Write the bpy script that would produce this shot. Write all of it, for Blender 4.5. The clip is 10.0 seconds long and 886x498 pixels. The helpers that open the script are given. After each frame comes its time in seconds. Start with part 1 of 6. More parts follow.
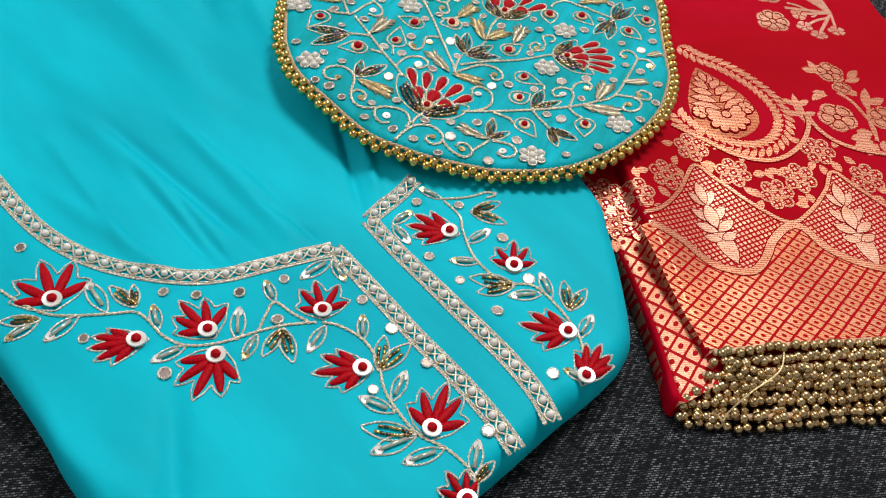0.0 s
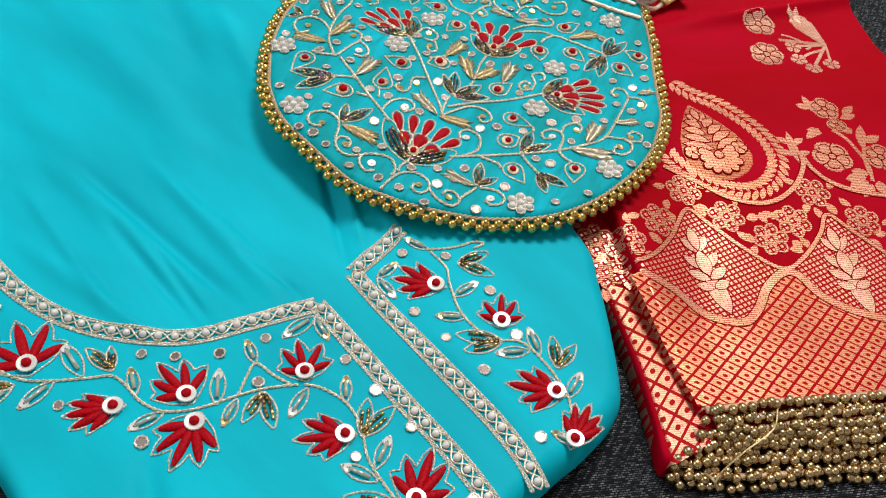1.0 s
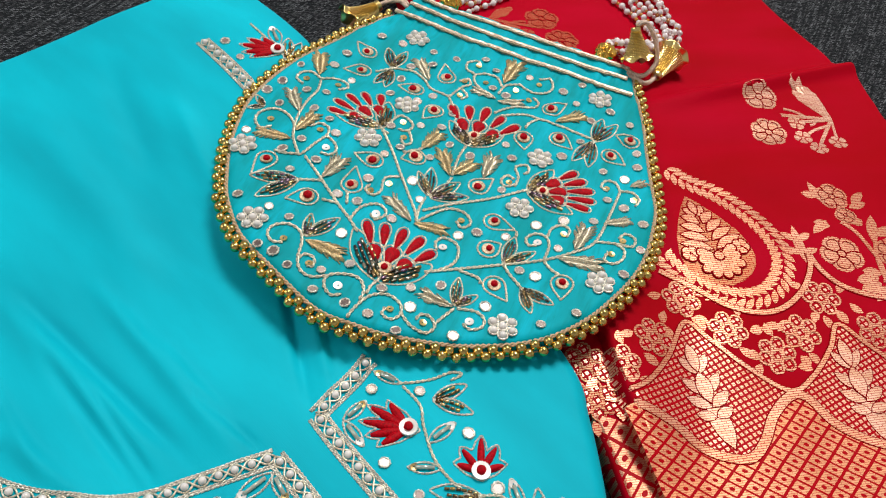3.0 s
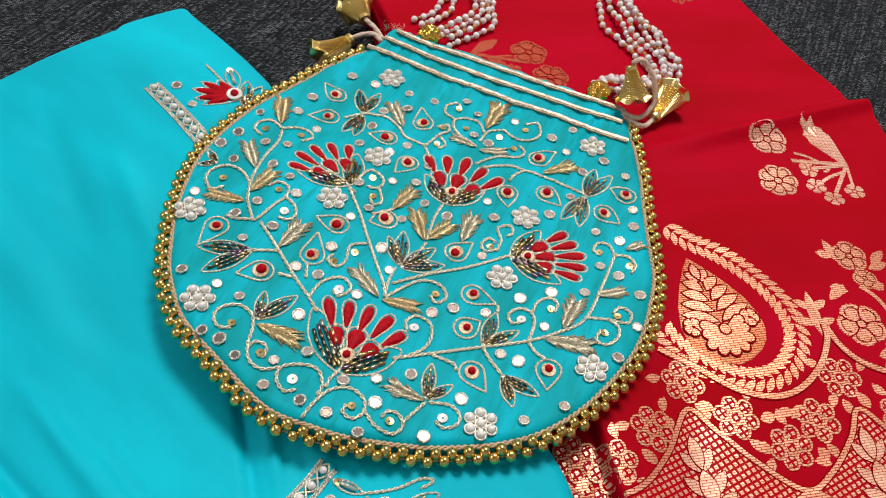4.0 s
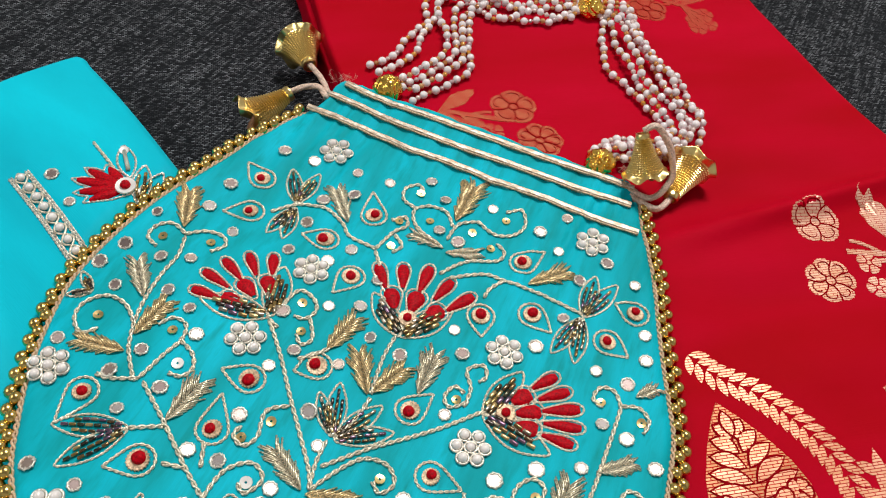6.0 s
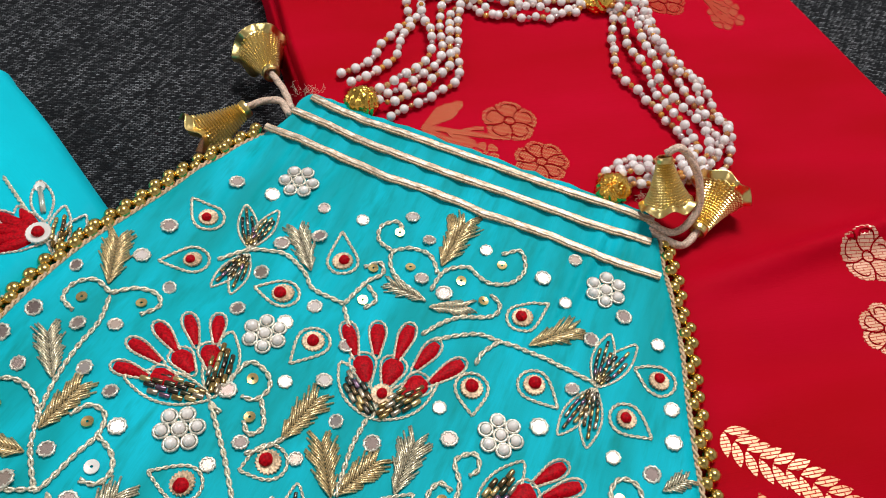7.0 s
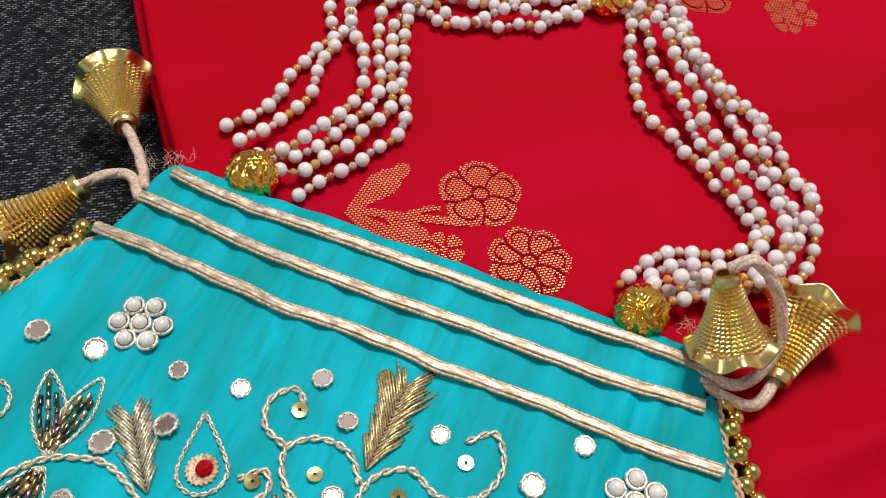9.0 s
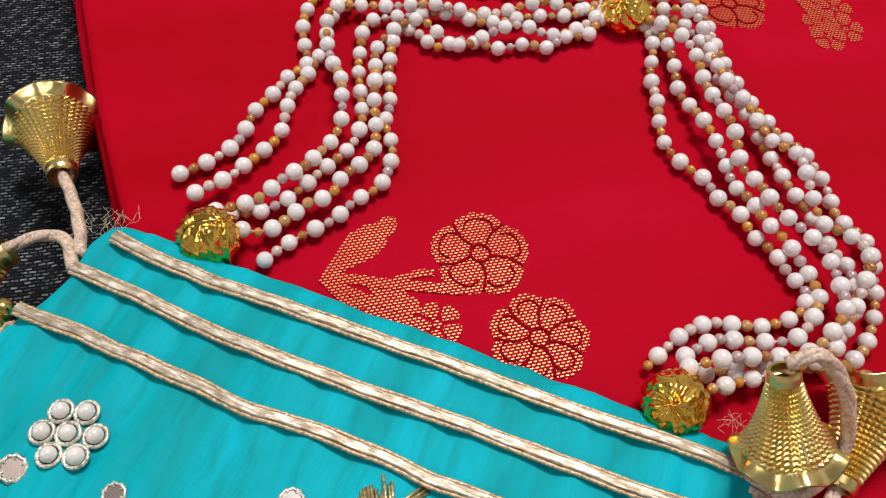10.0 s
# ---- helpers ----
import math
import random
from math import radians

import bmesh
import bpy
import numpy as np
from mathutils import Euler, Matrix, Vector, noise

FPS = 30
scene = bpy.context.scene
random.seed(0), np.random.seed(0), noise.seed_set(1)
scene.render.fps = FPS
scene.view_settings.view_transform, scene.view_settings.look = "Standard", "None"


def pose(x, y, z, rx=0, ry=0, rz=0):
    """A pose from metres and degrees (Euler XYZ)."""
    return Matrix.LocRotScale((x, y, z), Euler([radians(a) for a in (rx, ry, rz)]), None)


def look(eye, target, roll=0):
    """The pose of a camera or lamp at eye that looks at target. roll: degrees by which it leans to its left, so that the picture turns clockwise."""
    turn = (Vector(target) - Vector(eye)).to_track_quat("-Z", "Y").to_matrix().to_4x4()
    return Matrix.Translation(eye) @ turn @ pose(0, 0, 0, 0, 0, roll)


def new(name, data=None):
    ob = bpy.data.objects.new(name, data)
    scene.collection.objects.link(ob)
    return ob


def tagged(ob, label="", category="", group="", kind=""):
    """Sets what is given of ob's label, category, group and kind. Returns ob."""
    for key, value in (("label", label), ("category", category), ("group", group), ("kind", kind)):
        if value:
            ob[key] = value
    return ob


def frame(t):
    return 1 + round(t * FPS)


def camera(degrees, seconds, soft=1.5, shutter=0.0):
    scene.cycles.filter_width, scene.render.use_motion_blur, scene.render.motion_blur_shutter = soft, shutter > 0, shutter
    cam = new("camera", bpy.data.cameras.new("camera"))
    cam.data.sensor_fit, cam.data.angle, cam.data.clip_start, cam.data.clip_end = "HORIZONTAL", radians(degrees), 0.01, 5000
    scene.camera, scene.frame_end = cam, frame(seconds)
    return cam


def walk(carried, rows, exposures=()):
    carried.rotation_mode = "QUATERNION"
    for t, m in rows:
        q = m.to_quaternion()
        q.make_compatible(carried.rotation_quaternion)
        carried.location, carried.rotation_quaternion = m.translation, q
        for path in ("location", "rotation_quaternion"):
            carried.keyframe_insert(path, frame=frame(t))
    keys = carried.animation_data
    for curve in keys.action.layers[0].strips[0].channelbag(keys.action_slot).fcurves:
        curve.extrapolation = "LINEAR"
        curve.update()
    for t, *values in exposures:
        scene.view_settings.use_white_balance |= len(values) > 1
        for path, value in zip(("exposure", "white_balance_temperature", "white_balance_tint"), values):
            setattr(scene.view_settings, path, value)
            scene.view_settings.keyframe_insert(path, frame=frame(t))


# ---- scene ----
cam = camera(55.4, 10.0, soft=1.1)
PATH = [
    (0, (0.032, 0.001, 0.303), (0.059, 1.312, -1.208), 9.3),
    (0.5, (0.032, 0.012, 0.307), (0.061, 1.322, -1.205), 9.2),
    (1, (0.034, 0.025, 0.313), (0.065, 1.333, -1.2), 9.2),
    (1.5, (0.034, 0.038, 0.315), (0.067, 1.346, -1.198), 9.1),
    (2, (0.038, 0.056, 0.318), (0.072, 1.361, -1.198), 9.0),
    (2.5, (0.036, 0.074, 0.321), (0.076, 1.376, -1.196), 9.0),
    (2.7, (0.036, 0.08, 0.323), (0.076, 1.386, -1.192), 8.9),
    (3.8, (0.042, 0.135, 0.316), (0.084, 1.432, -1.206), 8.8),
    (4, (0.044, 0.147, 0.313), (0.088, 1.442, -1.211), 8.7),
    (4.5, (0.045, 0.175, 0.309), (0.086, 1.45, -1.231), 8.5),
    (5, (0.045, 0.203, 0.302), (0.09, 1.462, -1.251), 8.5),
    (5.5, (0.05, 0.23, 0.293), (0.089, 1.472, -1.273), 8.1),
    (5.7, (0.053, 0.241, 0.29), (0.095, 1.48, -1.28), 8.2),
    (6.8, (0.062, 0.299, 0.259), (0.099, 1.505, -1.336), 7.7),
    (7, (0.061, 0.31, 0.254), (0.107, 1.505, -1.349), 7.7),
    (7.5, (0.064, 0.341, 0.232), (0.112, 1.512, -1.389), 7.4),
    (8, (0.069, 0.366, 0.218), (0.112, 1.52, -1.415), 6.9),
    (8.5, (0.071, 0.391, 0.203), (0.118, 1.521, -1.446), 6.8),
    (9, (0.075, 0.414, 0.195), (0.126, 1.526, -1.467), 6.6),
    (9.5, (0.075, 0.43, 0.185), (0.134, 1.532, -1.483), 6.7),
    (10, (0.075, 0.448, 0.178), (0.139, 1.527, -1.505), 6.6),
]
walk(cam, [(t, look(eye, target, roll)) for t, eye, target, roll in PATH])

# ---- light ----
world = bpy.data.worlds.new("world")
scene.world = world
world.use_nodes = True
world.node_tree.nodes["Background"].inputs[0].default_value = (0.95, 0.97, 1.0, 1)
world.node_tree.nodes["Background"].inputs[1].default_value = 0.3


def area_lamp(name, eye, target, size_x, size_y, watts, colour):
    data = bpy.data.lights.new(name, "AREA")
    data.shape, data.size, data.size_y, data.energy, data.color = "RECTANGLE", size_x, size_y, watts, colour
    ob = new(name, data)
    ob.matrix_world = look(eye, target)
    return ob


area_lamp("ceiling_lamp", (0.42, 1.40, 2.3), (0.1, 0.4, 0.0), 0.95, 0.60, 54.0, (1.0, 0.985, 0.97))
# Soft fill added from the left; the room has no window there.
area_lamp("side_fill", (-1.7, 0.1, 1.4), (0.05, 0.35, 0.0), 0.9, 1.0, 12.0, (0.93, 0.97, 1.0))


# ---- materials ----
class Nodes:
    """Short words for building a node material."""

    def __init__(self, name, colour, rough=0.6, metal=0.0, specular=0.5):
        self.m = bpy.data.materials.new(name)
        self.m.use_nodes = True
        self.t = self.m.node_tree
        self.b = self.t.nodes["Principled BSDF"]
        self.b.inputs["Base Color"].default_value = (*colour, 1)
        self.b.inputs["Roughness"].default_value = rough
        self.b.inputs["Metallic"].default_value = metal
        self.b.inputs["Specular IOR Level"].default_value = specular
        self.place = self.t.nodes.new("ShaderNodeTexCoord").outputs["Object"]

    def node(self, kind, operation="", data_type=""):
        n = self.t.nodes.new(kind)
        if operation:
            n.operation = operation
        if data_type:
            n.data_type = data_type
        return n

    def put(self, socket, value):
        if isinstance(value, bpy.types.NodeSocket):
            self.t.links.new(value, socket)
        else:
            socket.default_value = value

    def math(self, op, a, b=0.0, c=0.0):
        n = self.node("ShaderNodeMath", operation=op)
        for socket, value in zip(n.inputs, (a, b, c)):
            self.put(socket, value)
        return n.outputs[0]

    def mapped(self, turn=0.0, scale=(1, 1, 1)):
        """The place turned so that x runs along that heading, then stretched."""
        n = self.node("ShaderNodeMapping")
        self.put(n.inputs["Vector"], self.place)
        n.inputs["Rotation"].default_value = (0, 0, radians(-turn))
        n2 = self.node("ShaderNodeMapping")
        self.put(n2.inputs["Vector"], n.outputs[0])
        n2.inputs["Scale"].default_value = scale
        return n2.outputs[0]

    def weft(self, turn, width, row, gap, soft=0.3):
        """Floats of weft in staggered rows: the share of bare ground, and a shade for each float."""
        b = self.node("ShaderNodeTexBrick")
        self.put(b.inputs["Vector"], self.mapped(turn))
        b.inputs["Color1"].default_value, b.inputs["Color2"].default_value = (0, 0, 0, 1), (1, 1, 1, 1)
        b.inputs["Mortar"].default_value = (0.5, 0.5, 0.5, 1)
        for key, value in (("Scale", 1.0), ("Mortar Size", gap), ("Mortar Smooth", soft), ("Bias", 0.0), ("Brick Width", width), ("Row Height", row)):
            b.inputs[key].default_value = value
        return b.outputs["Fac"], b.outputs["Color"]

    def noise(self, vector, scale, detail=3.0, rough=0.55):
        n = self.node("ShaderNodeTexNoise")
        self.put(n.inputs["Vector"], vector)
        n.inputs["Scale"].default_value, n.inputs["Detail"].default_value, n.inputs["Roughness"].default_value = scale, detail, rough
        return n.outputs[0]

    def mix(self, fac, a, b):
        n = self.node("ShaderNodeMix", data_type="RGBA")
        self.put(n.inputs[0], fac)
        for socket, value in zip((n.inputs[6], n.inputs[7]), (a, b)):
            self.put(socket, value if isinstance(value, bpy.types.NodeSocket) else (*value, 1))
        return n.outputs[2]

    def ramp(self, fac, low, high):
        n = self.node("ShaderNodeMapRange")
        self.put(n.inputs[0], fac)
        n.inputs[1].default_value, n.inputs[2].default_value = low, high
        return n.outputs[0]

    def colour(self, value):
        self.put(self.b.inputs["Base Color"], value)

    def bump(self, height, strength, distance):
        n = self.node("ShaderNodeBump")
        self.put(n.inputs["Height"], height)
        n.inputs["Strength"].default_value, n.inputs["Distance"].default_value = strength, distance
        old = self.b.inputs["Normal"].links
        if old:
            self.t.links.new(old[0].from_socket, n.inputs["Normal"])
        self.t.links.new(n.outputs[0], self.b.inputs["Normal"])


def silk(name, deep, light, turn, crease, crease_scale, gloss, fold_shade=0.0, shade_turn=70):
    s = Nodes(name, light, 0.62, 0.0, gloss)
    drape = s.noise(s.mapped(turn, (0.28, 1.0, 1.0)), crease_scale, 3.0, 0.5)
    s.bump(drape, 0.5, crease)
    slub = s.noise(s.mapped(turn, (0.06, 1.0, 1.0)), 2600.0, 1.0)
    # Shot-silk tones with fold shading and sheen mixed in, following the drape.
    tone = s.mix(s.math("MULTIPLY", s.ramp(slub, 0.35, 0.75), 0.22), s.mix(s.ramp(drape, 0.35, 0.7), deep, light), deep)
    # Optional dark streaks paint the shade between gathers into the colour.
    if fold_shade:
        gather_shade = s.ramp(s.noise(s.mapped(shade_turn, (0.22, 1.0, 1.0)), 260.0, 3.0, 0.6), 0.50, 0.78)
        tone = s.mix(s.math("MULTIPLY", gather_shade, fold_shade), tone, tuple(c * k for c, k in zip(deep, (1.0, 0.72, 0.58))))
    s.colour(tone)
    s.bump(slub, 0.25, 0.00016)
    fine = s.noise(s.mapped(turn, (1.0, 0.06, 1.0)), 2600.0, 1.0)
    s.bump(fine, 0.14, 0.0001)
    return s.m


def lattice(name, gold, red, k1, k2, line, dot, rough):
    """Woven gold cells: two families of red lines, and a red dot in each cell."""
    s = Nodes(name, gold, rough, 0.0, 0.5)
    sep = s.node("ShaderNodeSeparateXYZ")
    warp = s.node("ShaderNodeVectorMath", operation="ADD")
    wob = s.node("ShaderNodeTexNoise")
    s.put(wob.inputs["Vector"], s.place)
    wob.inputs["Scale"].default_value = 35.0
    small = s.node("ShaderNodeVectorMath", operation="SCALE")
    s.put(small.inputs[0], wob.outputs["Color"])
    small.inputs["Scale"].default_value = 0.0012
    s.put(warp.inputs[0], s.place)
    s.put(warp.inputs[1], small.outputs[0])
    s.put(sep.inputs[0], warp.outputs[0])
    ways = []
    for kx, ky, shift in (k1, k2):
        d = s.math("ADD", s.math("MULTIPLY", sep.outputs[0], kx), s.math("MULTIPLY_ADD", sep.outputs[1], ky, shift))
        ways.append(s.math("ABSOLUTE", s.math("SUBTRACT", s.math("FRACT", d), 0.5)))
    lines = s.math("GREATER_THAN", s.math("MAXIMUM", *ways), 0.5 - line)
    dots = s.math("LESS_THAN", s.math("ADD", s.math("MULTIPLY", ways[0], ways[0]), s.math("MULTIPLY", ways[1], ways[1])), dot * dot)
    bare = s.math("MAXIMUM", lines, dots)
    weave, shade = s.weft(15, 0.0042, 0.0010, 0.00013)
    age = s.ramp(s.noise(s.place, 22.0, 3.0), 0.35, 0.65)
    worn = s.math("MAXIMUM", bare, s.math("MULTIPLY", weave, 0.75))
    dim = tuple(c * k for c, k in zip(gold, (0.80, 0.62, 0.46)))
    s.colour(s.mix(worn, s.mix(s.math("MULTIPLY_ADD", shade, 0.45, s.math("MULTIPLY", age, 0.55)), dim, gold), red))
    s.put(s.b.inputs["Metallic"], s.math("MULTIPLY", s.math("SUBTRACT", 1.0, worn), 0.72))
    s.put(s.b.inputs["Specular IOR Level"], s.math("MULTIPLY_ADD", s.math("SUBTRACT", 1.0, worn), 0.4, 0.05))
    s.bump(s.noise(s.mapped(15, (0.5, 1.0, 1.0)), 40.0, 3.0), 0.6, 0.0022)
    s.bump(s.math("SUBTRACT", s.math("SUBTRACT", 1.0, bare), s.math("MULTIPLY", weave, 0.7)), 0.5, 0.0002)
    return s.m


def zari(name, colour, red, rough, metal, gap, width=0.0026, row=0.00062):
    """Gold weft of a brocade motif, with the red ground showing between the threads."""
    s = Nodes(name, colour, rough, metal, 0.5)
    bare, shade = s.weft(15, width, row, gap)
    age = s.ramp(s.noise(s.place, 26.0, 3.0), 0.35, 0.65)
    dim = tuple(c * k for c, k in zip(colour, (0.74, 0.60, 0.46)))
    s.colour(s.mix(bare, s.mix(s.math("MULTIPLY_ADD", shade, 0.5, s.math("MULTIPLY", age, 0.5)), dim, colour), red))
    s.put(s.b.inputs["Metallic"], s.math("MULTIPLY", s.math("SUBTRACT", 1.0, bare), metal))
    s.put(s.b.inputs["Specular IOR Level"], s.math("ADD", s.math("MULTIPLY", s.math("SUBTRACT", 1.0, bare), 0.42), 0.05))
    s.put(s.b.inputs["Roughness"], s.math("ADD", s.math("MULTIPLY", bare, 0.2), rough))
    s.bump(s.noise(s.mapped(15, (0.5, 1.0, 1.0)), 40.0, 3.0), 0.6, 0.0022)
    s.bump(s.math("SUBTRACT", 1.0, bare), 0.4, 0.0001)
    return s.m


def thread(name, colour, rough, metal, vary=0.25, gloss=0.5):
    s = Nodes(name, colour, rough, metal, gloss)
    grain = s.noise(s.place, 1400.0, 2.0)
    dark = tuple(c * (1 - 2 * vary) for c in colour)
    s.colour(s.mix(s.ramp(grain, 0.3, 0.65), dark, colour))
    s.bump(grain, 0.5, 0.0003)
    return s.m


def shiny(name, colour, rough, metal, coat=0.0, vary=0.0):
    s = Nodes(name, colour, rough, metal)
    s.b.inputs["Coat Weight"].default_value = coat
    s.b.inputs["Coat Roughness"].default_value = 0.06
    if vary:
        own = s.node("ShaderNodeObjectInfo").outputs["Random"]
        spots = s.noise(s.place, 500.0, 2.0)
        tone = s.math("MULTIPLY", s.math("ADD", own, spots), 0.5)
        s.colour(s.mix(tone, tuple(c * (1 - vary) for c in colour), tuple(min(1, c * (1 + vary * 0.6)) for c in colour)))
    return s.m


def iridescent(name, colours, rough, metal):
    s = Nodes(name, colours[0], rough, metal)
    isle = s.node("ShaderNodeNewGeometry").outputs["Random Per Island"]
    r = s.node("ShaderNodeValToRGB")
    r.color_ramp.interpolation = "CONSTANT"
    for i, c in enumerate(colours):
        e = r.color_ramp.elements[i] if i < 2 else r.color_ramp.elements.new(i / len(colours))
        e.position, e.color = i / len(colours), (*c, 1)
    s.put(r.inputs[0], isle)
    s.colour(r.outputs[0])
    s.b.inputs["Coat Weight"].default_value = 0.5
    return s.m


def mixed(name, colours, rough, metal, coat=0.5):
    """Beads of several colours, one to each."""
    s = Nodes(name, colours[0], rough, metal)
    r = s.node("ShaderNodeValToRGB")
    r.color_ramp.interpolation = "CONSTANT"
    for i, c in enumerate(colours):
        e = r.color_ramp.elements[i] if i < 2 else r.color_ramp.elements.new(i / len(colours))
        e.position, e.color = i / len(colours), (*c, 1)
    s.put(r.inputs[0], s.node("ShaderNodeObjectInfo").outputs["Random"])
    s.colour(r.outputs[0])
    s.b.inputs["Coat Weight"].default_value = coat
    s.b.inputs["Coat Roughness"].default_value = 0.06
    return s.m


def foil_braid():
    """Flattened metal wire, pale and brown by turns along the braid."""
    s = Nodes("zari_braid_foil", (0.86, 0.74, 0.56), 0.42, 0.5)
    along = s.noise(s.mapped(-18, (0.5, 1.0, 1.0)), 760.0, 2.0)
    fine = s.noise(s.mapped(-18, (0.16, 1.0, 1.0)), 1500.0, 2.0)
    tone = s.mix(s.ramp(along, 0.36, 0.62), (0.34, 0.25, 0.17), (0.82, 0.74, 0.62))
    s.colour(s.mix(s.math("MULTIPLY", s.ramp(fine, 0.42, 0.62), 0.85), tone, (0.34, 0.24, 0.15)))
    s.bump(along, 0.4, 0.0003)
    s.bump(fine, 0.6, 0.0003)
    return s.m


def charcoal_weave():
    s = Nodes("charcoal_weave", (0.03, 0.032, 0.036), 0.85, 0.0, 0.2)
    shake = s.node("ShaderNodeTexNoise")
    s.put(shake.inputs["Vector"], s.place)
    shake.inputs["Scale"].default_value = 260.0
    small = s.node("ShaderNodeVectorMath", operation="SCALE")
    s.put(small.inputs[0], shake.outputs["Color"])
    small.inputs["Scale"].default_value = 0.0007
    moved = s.node("ShaderNodeVectorMath", operation="ADD")
    s.put(moved.inputs[0], s.mapped(14))
    s.put(moved.inputs[1], small.outputs[0])
    brick = s.node("ShaderNodeTexBrick")
    s.put(brick.inputs["Vector"], moved.outputs[0])
    brick.inputs["Color1"].default_value = (0.016, 0.017, 0.020, 1)
    brick.inputs["Color2"].default_value = (0.42, 0.435, 0.46, 1)
    brick.inputs["Mortar"].default_value = (0.003, 0.003, 0.004, 1)
    brick.inputs["Scale"].default_value = 1.0
    brick.inputs["Mortar Size"].default_value = 0.00030
    brick.inputs["Mortar Smooth"].default_value = 0.6
    brick.inputs["Bias"].default_value = -0.2
    brick.inputs["Brick Width"].default_value = 0.0020
    brick.inputs["Row Height"].default_value = 0.00095
    cross = s.ramp(s.noise(s.mapped(68, (0.05, 1.0, 1.0)), 520.0, 2.0, 0.6), 0.42, 0.58)
    along = s.ramp(s.noise(s.mapped(14, (0.12, 1.0, 1.0)), 900.0, 2.0), 0.35, 0.65)
    lit = s.math("MULTIPLY_ADD", cross, 0.70, s.math("MULTIPLY", along, 0.25))
    s.colour(s.mix(lit, (0.005, 0.006, 0.008), brick.outputs["Color"]))
    s.bump(s.math("SUBTRACT", 1.0, brick.outputs["Fac"]), 1.0, 0.0008)
    s.bump(s.noise(s.place, 1800.0, 2.0), 0.4, 0.0003)
    return s.m


RED_GROUND = (0.44, 0.0, 0.006)
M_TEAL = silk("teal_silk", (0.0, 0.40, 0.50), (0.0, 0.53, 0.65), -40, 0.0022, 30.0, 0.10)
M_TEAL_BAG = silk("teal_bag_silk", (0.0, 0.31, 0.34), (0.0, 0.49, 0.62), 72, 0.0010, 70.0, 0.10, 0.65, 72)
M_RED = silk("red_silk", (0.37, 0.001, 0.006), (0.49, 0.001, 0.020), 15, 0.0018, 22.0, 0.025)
M_GREY = charcoal_weave()
M_WALL = Nodes("wall_paint", (0.62, 0.62, 0.62), 0.9).m
M_ZARI = zari("zari_weft", (0.80, 0.44, 0.28), RED_GROUND, 0.40, 0.7, 0.00017, 0.0042, 0.0011)
M_ZARI_PALE = zari("pale_zari_weft", (0.84, 0.54, 0.40), RED_GROUND, 0.42, 0.6, 0.00013, 0.0042, 0.0011)
M_ZARI_THIN = zari("zari_weft_sparse", (0.48, 0.30, 0.13), RED_GROUND, 0.40, 0.5, 0.00023, 0.0011, 0.00070)
M_ZARI_DIM = zari("dim_zari_weft", (0.56, 0.25, 0.12), RED_GROUND, 0.44, 0.6, 0.00020, 0.0042, 0.0011)
M_ZARI_COPPER = zari("copper_zari_weft", (0.52, 0.24, 0.13), RED_GROUND, 0.46, 0.5, 0.00018, 0.0042, 0.0011)
M_OUTLINE = thread("red_outline", (0.30, 0.0, 0.004), 0.7, 0.0, 0.2, 0.04)
M_CHAMPAGNE = thread("champagne_thread", (0.95, 0.85, 0.64), 0.30, 0.5, 0.30)
M_BRAID = foil_braid()
M_SILVER = thread("silver_thread", (0.92, 0.86, 0.72), 0.30, 0.5, 0.34)
M_GOLD_THREAD = thread("gold_thread", (0.95, 0.72, 0.38), 0.28, 0.6, 0.34)
M_LEAF_THREAD = thread("pale_gold_thread", (0.95, 0.84, 0.60), 0.26, 0.6, 0.34)
M_FRINGE = thread("peach_gold_fringe", (0.80, 0.56, 0.34), 0.42, 0.25, 0.35)
M_CORD = thread("peach_cord", (0.84, 0.60, 0.46), 0.42, 0.0)
M_COPPER_CORD = thread("copper_cord", (0.50, 0.18, 0.06), 0.4, 0.1)
M_PIPING = thread("piping_cord", (0.74, 0.50, 0.30), 0.5, 0.1)
M_RED_THREAD = thread("red_satin_thread", (0.55, 0.0, 0.008), 0.55, 0.0, 0.32, 0.10)
M_PEARL = shiny("pearl", (0.82, 0.73, 0.71), 0.14, 0.0, 1.0, 0.14)
M_PEARL_DULL = shiny("cream_pearl", (0.86, 0.79, 0.73), 0.22, 0.05, 0.8, 0.15)
M_GOLD = shiny("antique_gold", (0.72, 0.50, 0.15), 0.22, 1.0, 0.0, 0.25)
M_GOLD_DULL = shiny("dull_gold", (0.60, 0.42, 0.21), 0.27, 1.0, 0.0, 0.35)
M_GOLD_BRIGHT = shiny("bright_gold", (0.92, 0.55, 0.10), 0.14, 1.0)
M_BELL = shiny("pale_gold_foil", (0.86, 0.64, 0.25), 0.28, 1.0)
M_AMBER = mixed("amber_glass", [(0.55, 0.22, 0.04), (0.40, 0.14, 0.03), (0.70, 0.52, 0.46), (0.55, 0.28, 0.10), (0.50, 0.34, 0.34), (0.62, 0.26, 0.03)], 0.12, 0.15, 1.0)
# Peach mirror tint; its darker and paler tones stand in for varied reflections.
M_MIRROR = mixed("mirror_sequin", [(0.58, 0.44, 0.39), (0.68, 0.54, 0.48), (0.42, 0.32, 0.29), (0.62, 0.48, 0.40), (0.78, 0.68, 0.63), (0.54, 0.42, 0.38)], 0.24, 0.85, 0.0)
M_SEQUIN = shiny("white_sequin", (0.86, 0.82, 0.76), 0.3, 0.2, 0.5)
M_SEQUIN_GOLD = shiny("gold_sequin", (0.80, 0.58, 0.24), 0.25, 0.9)
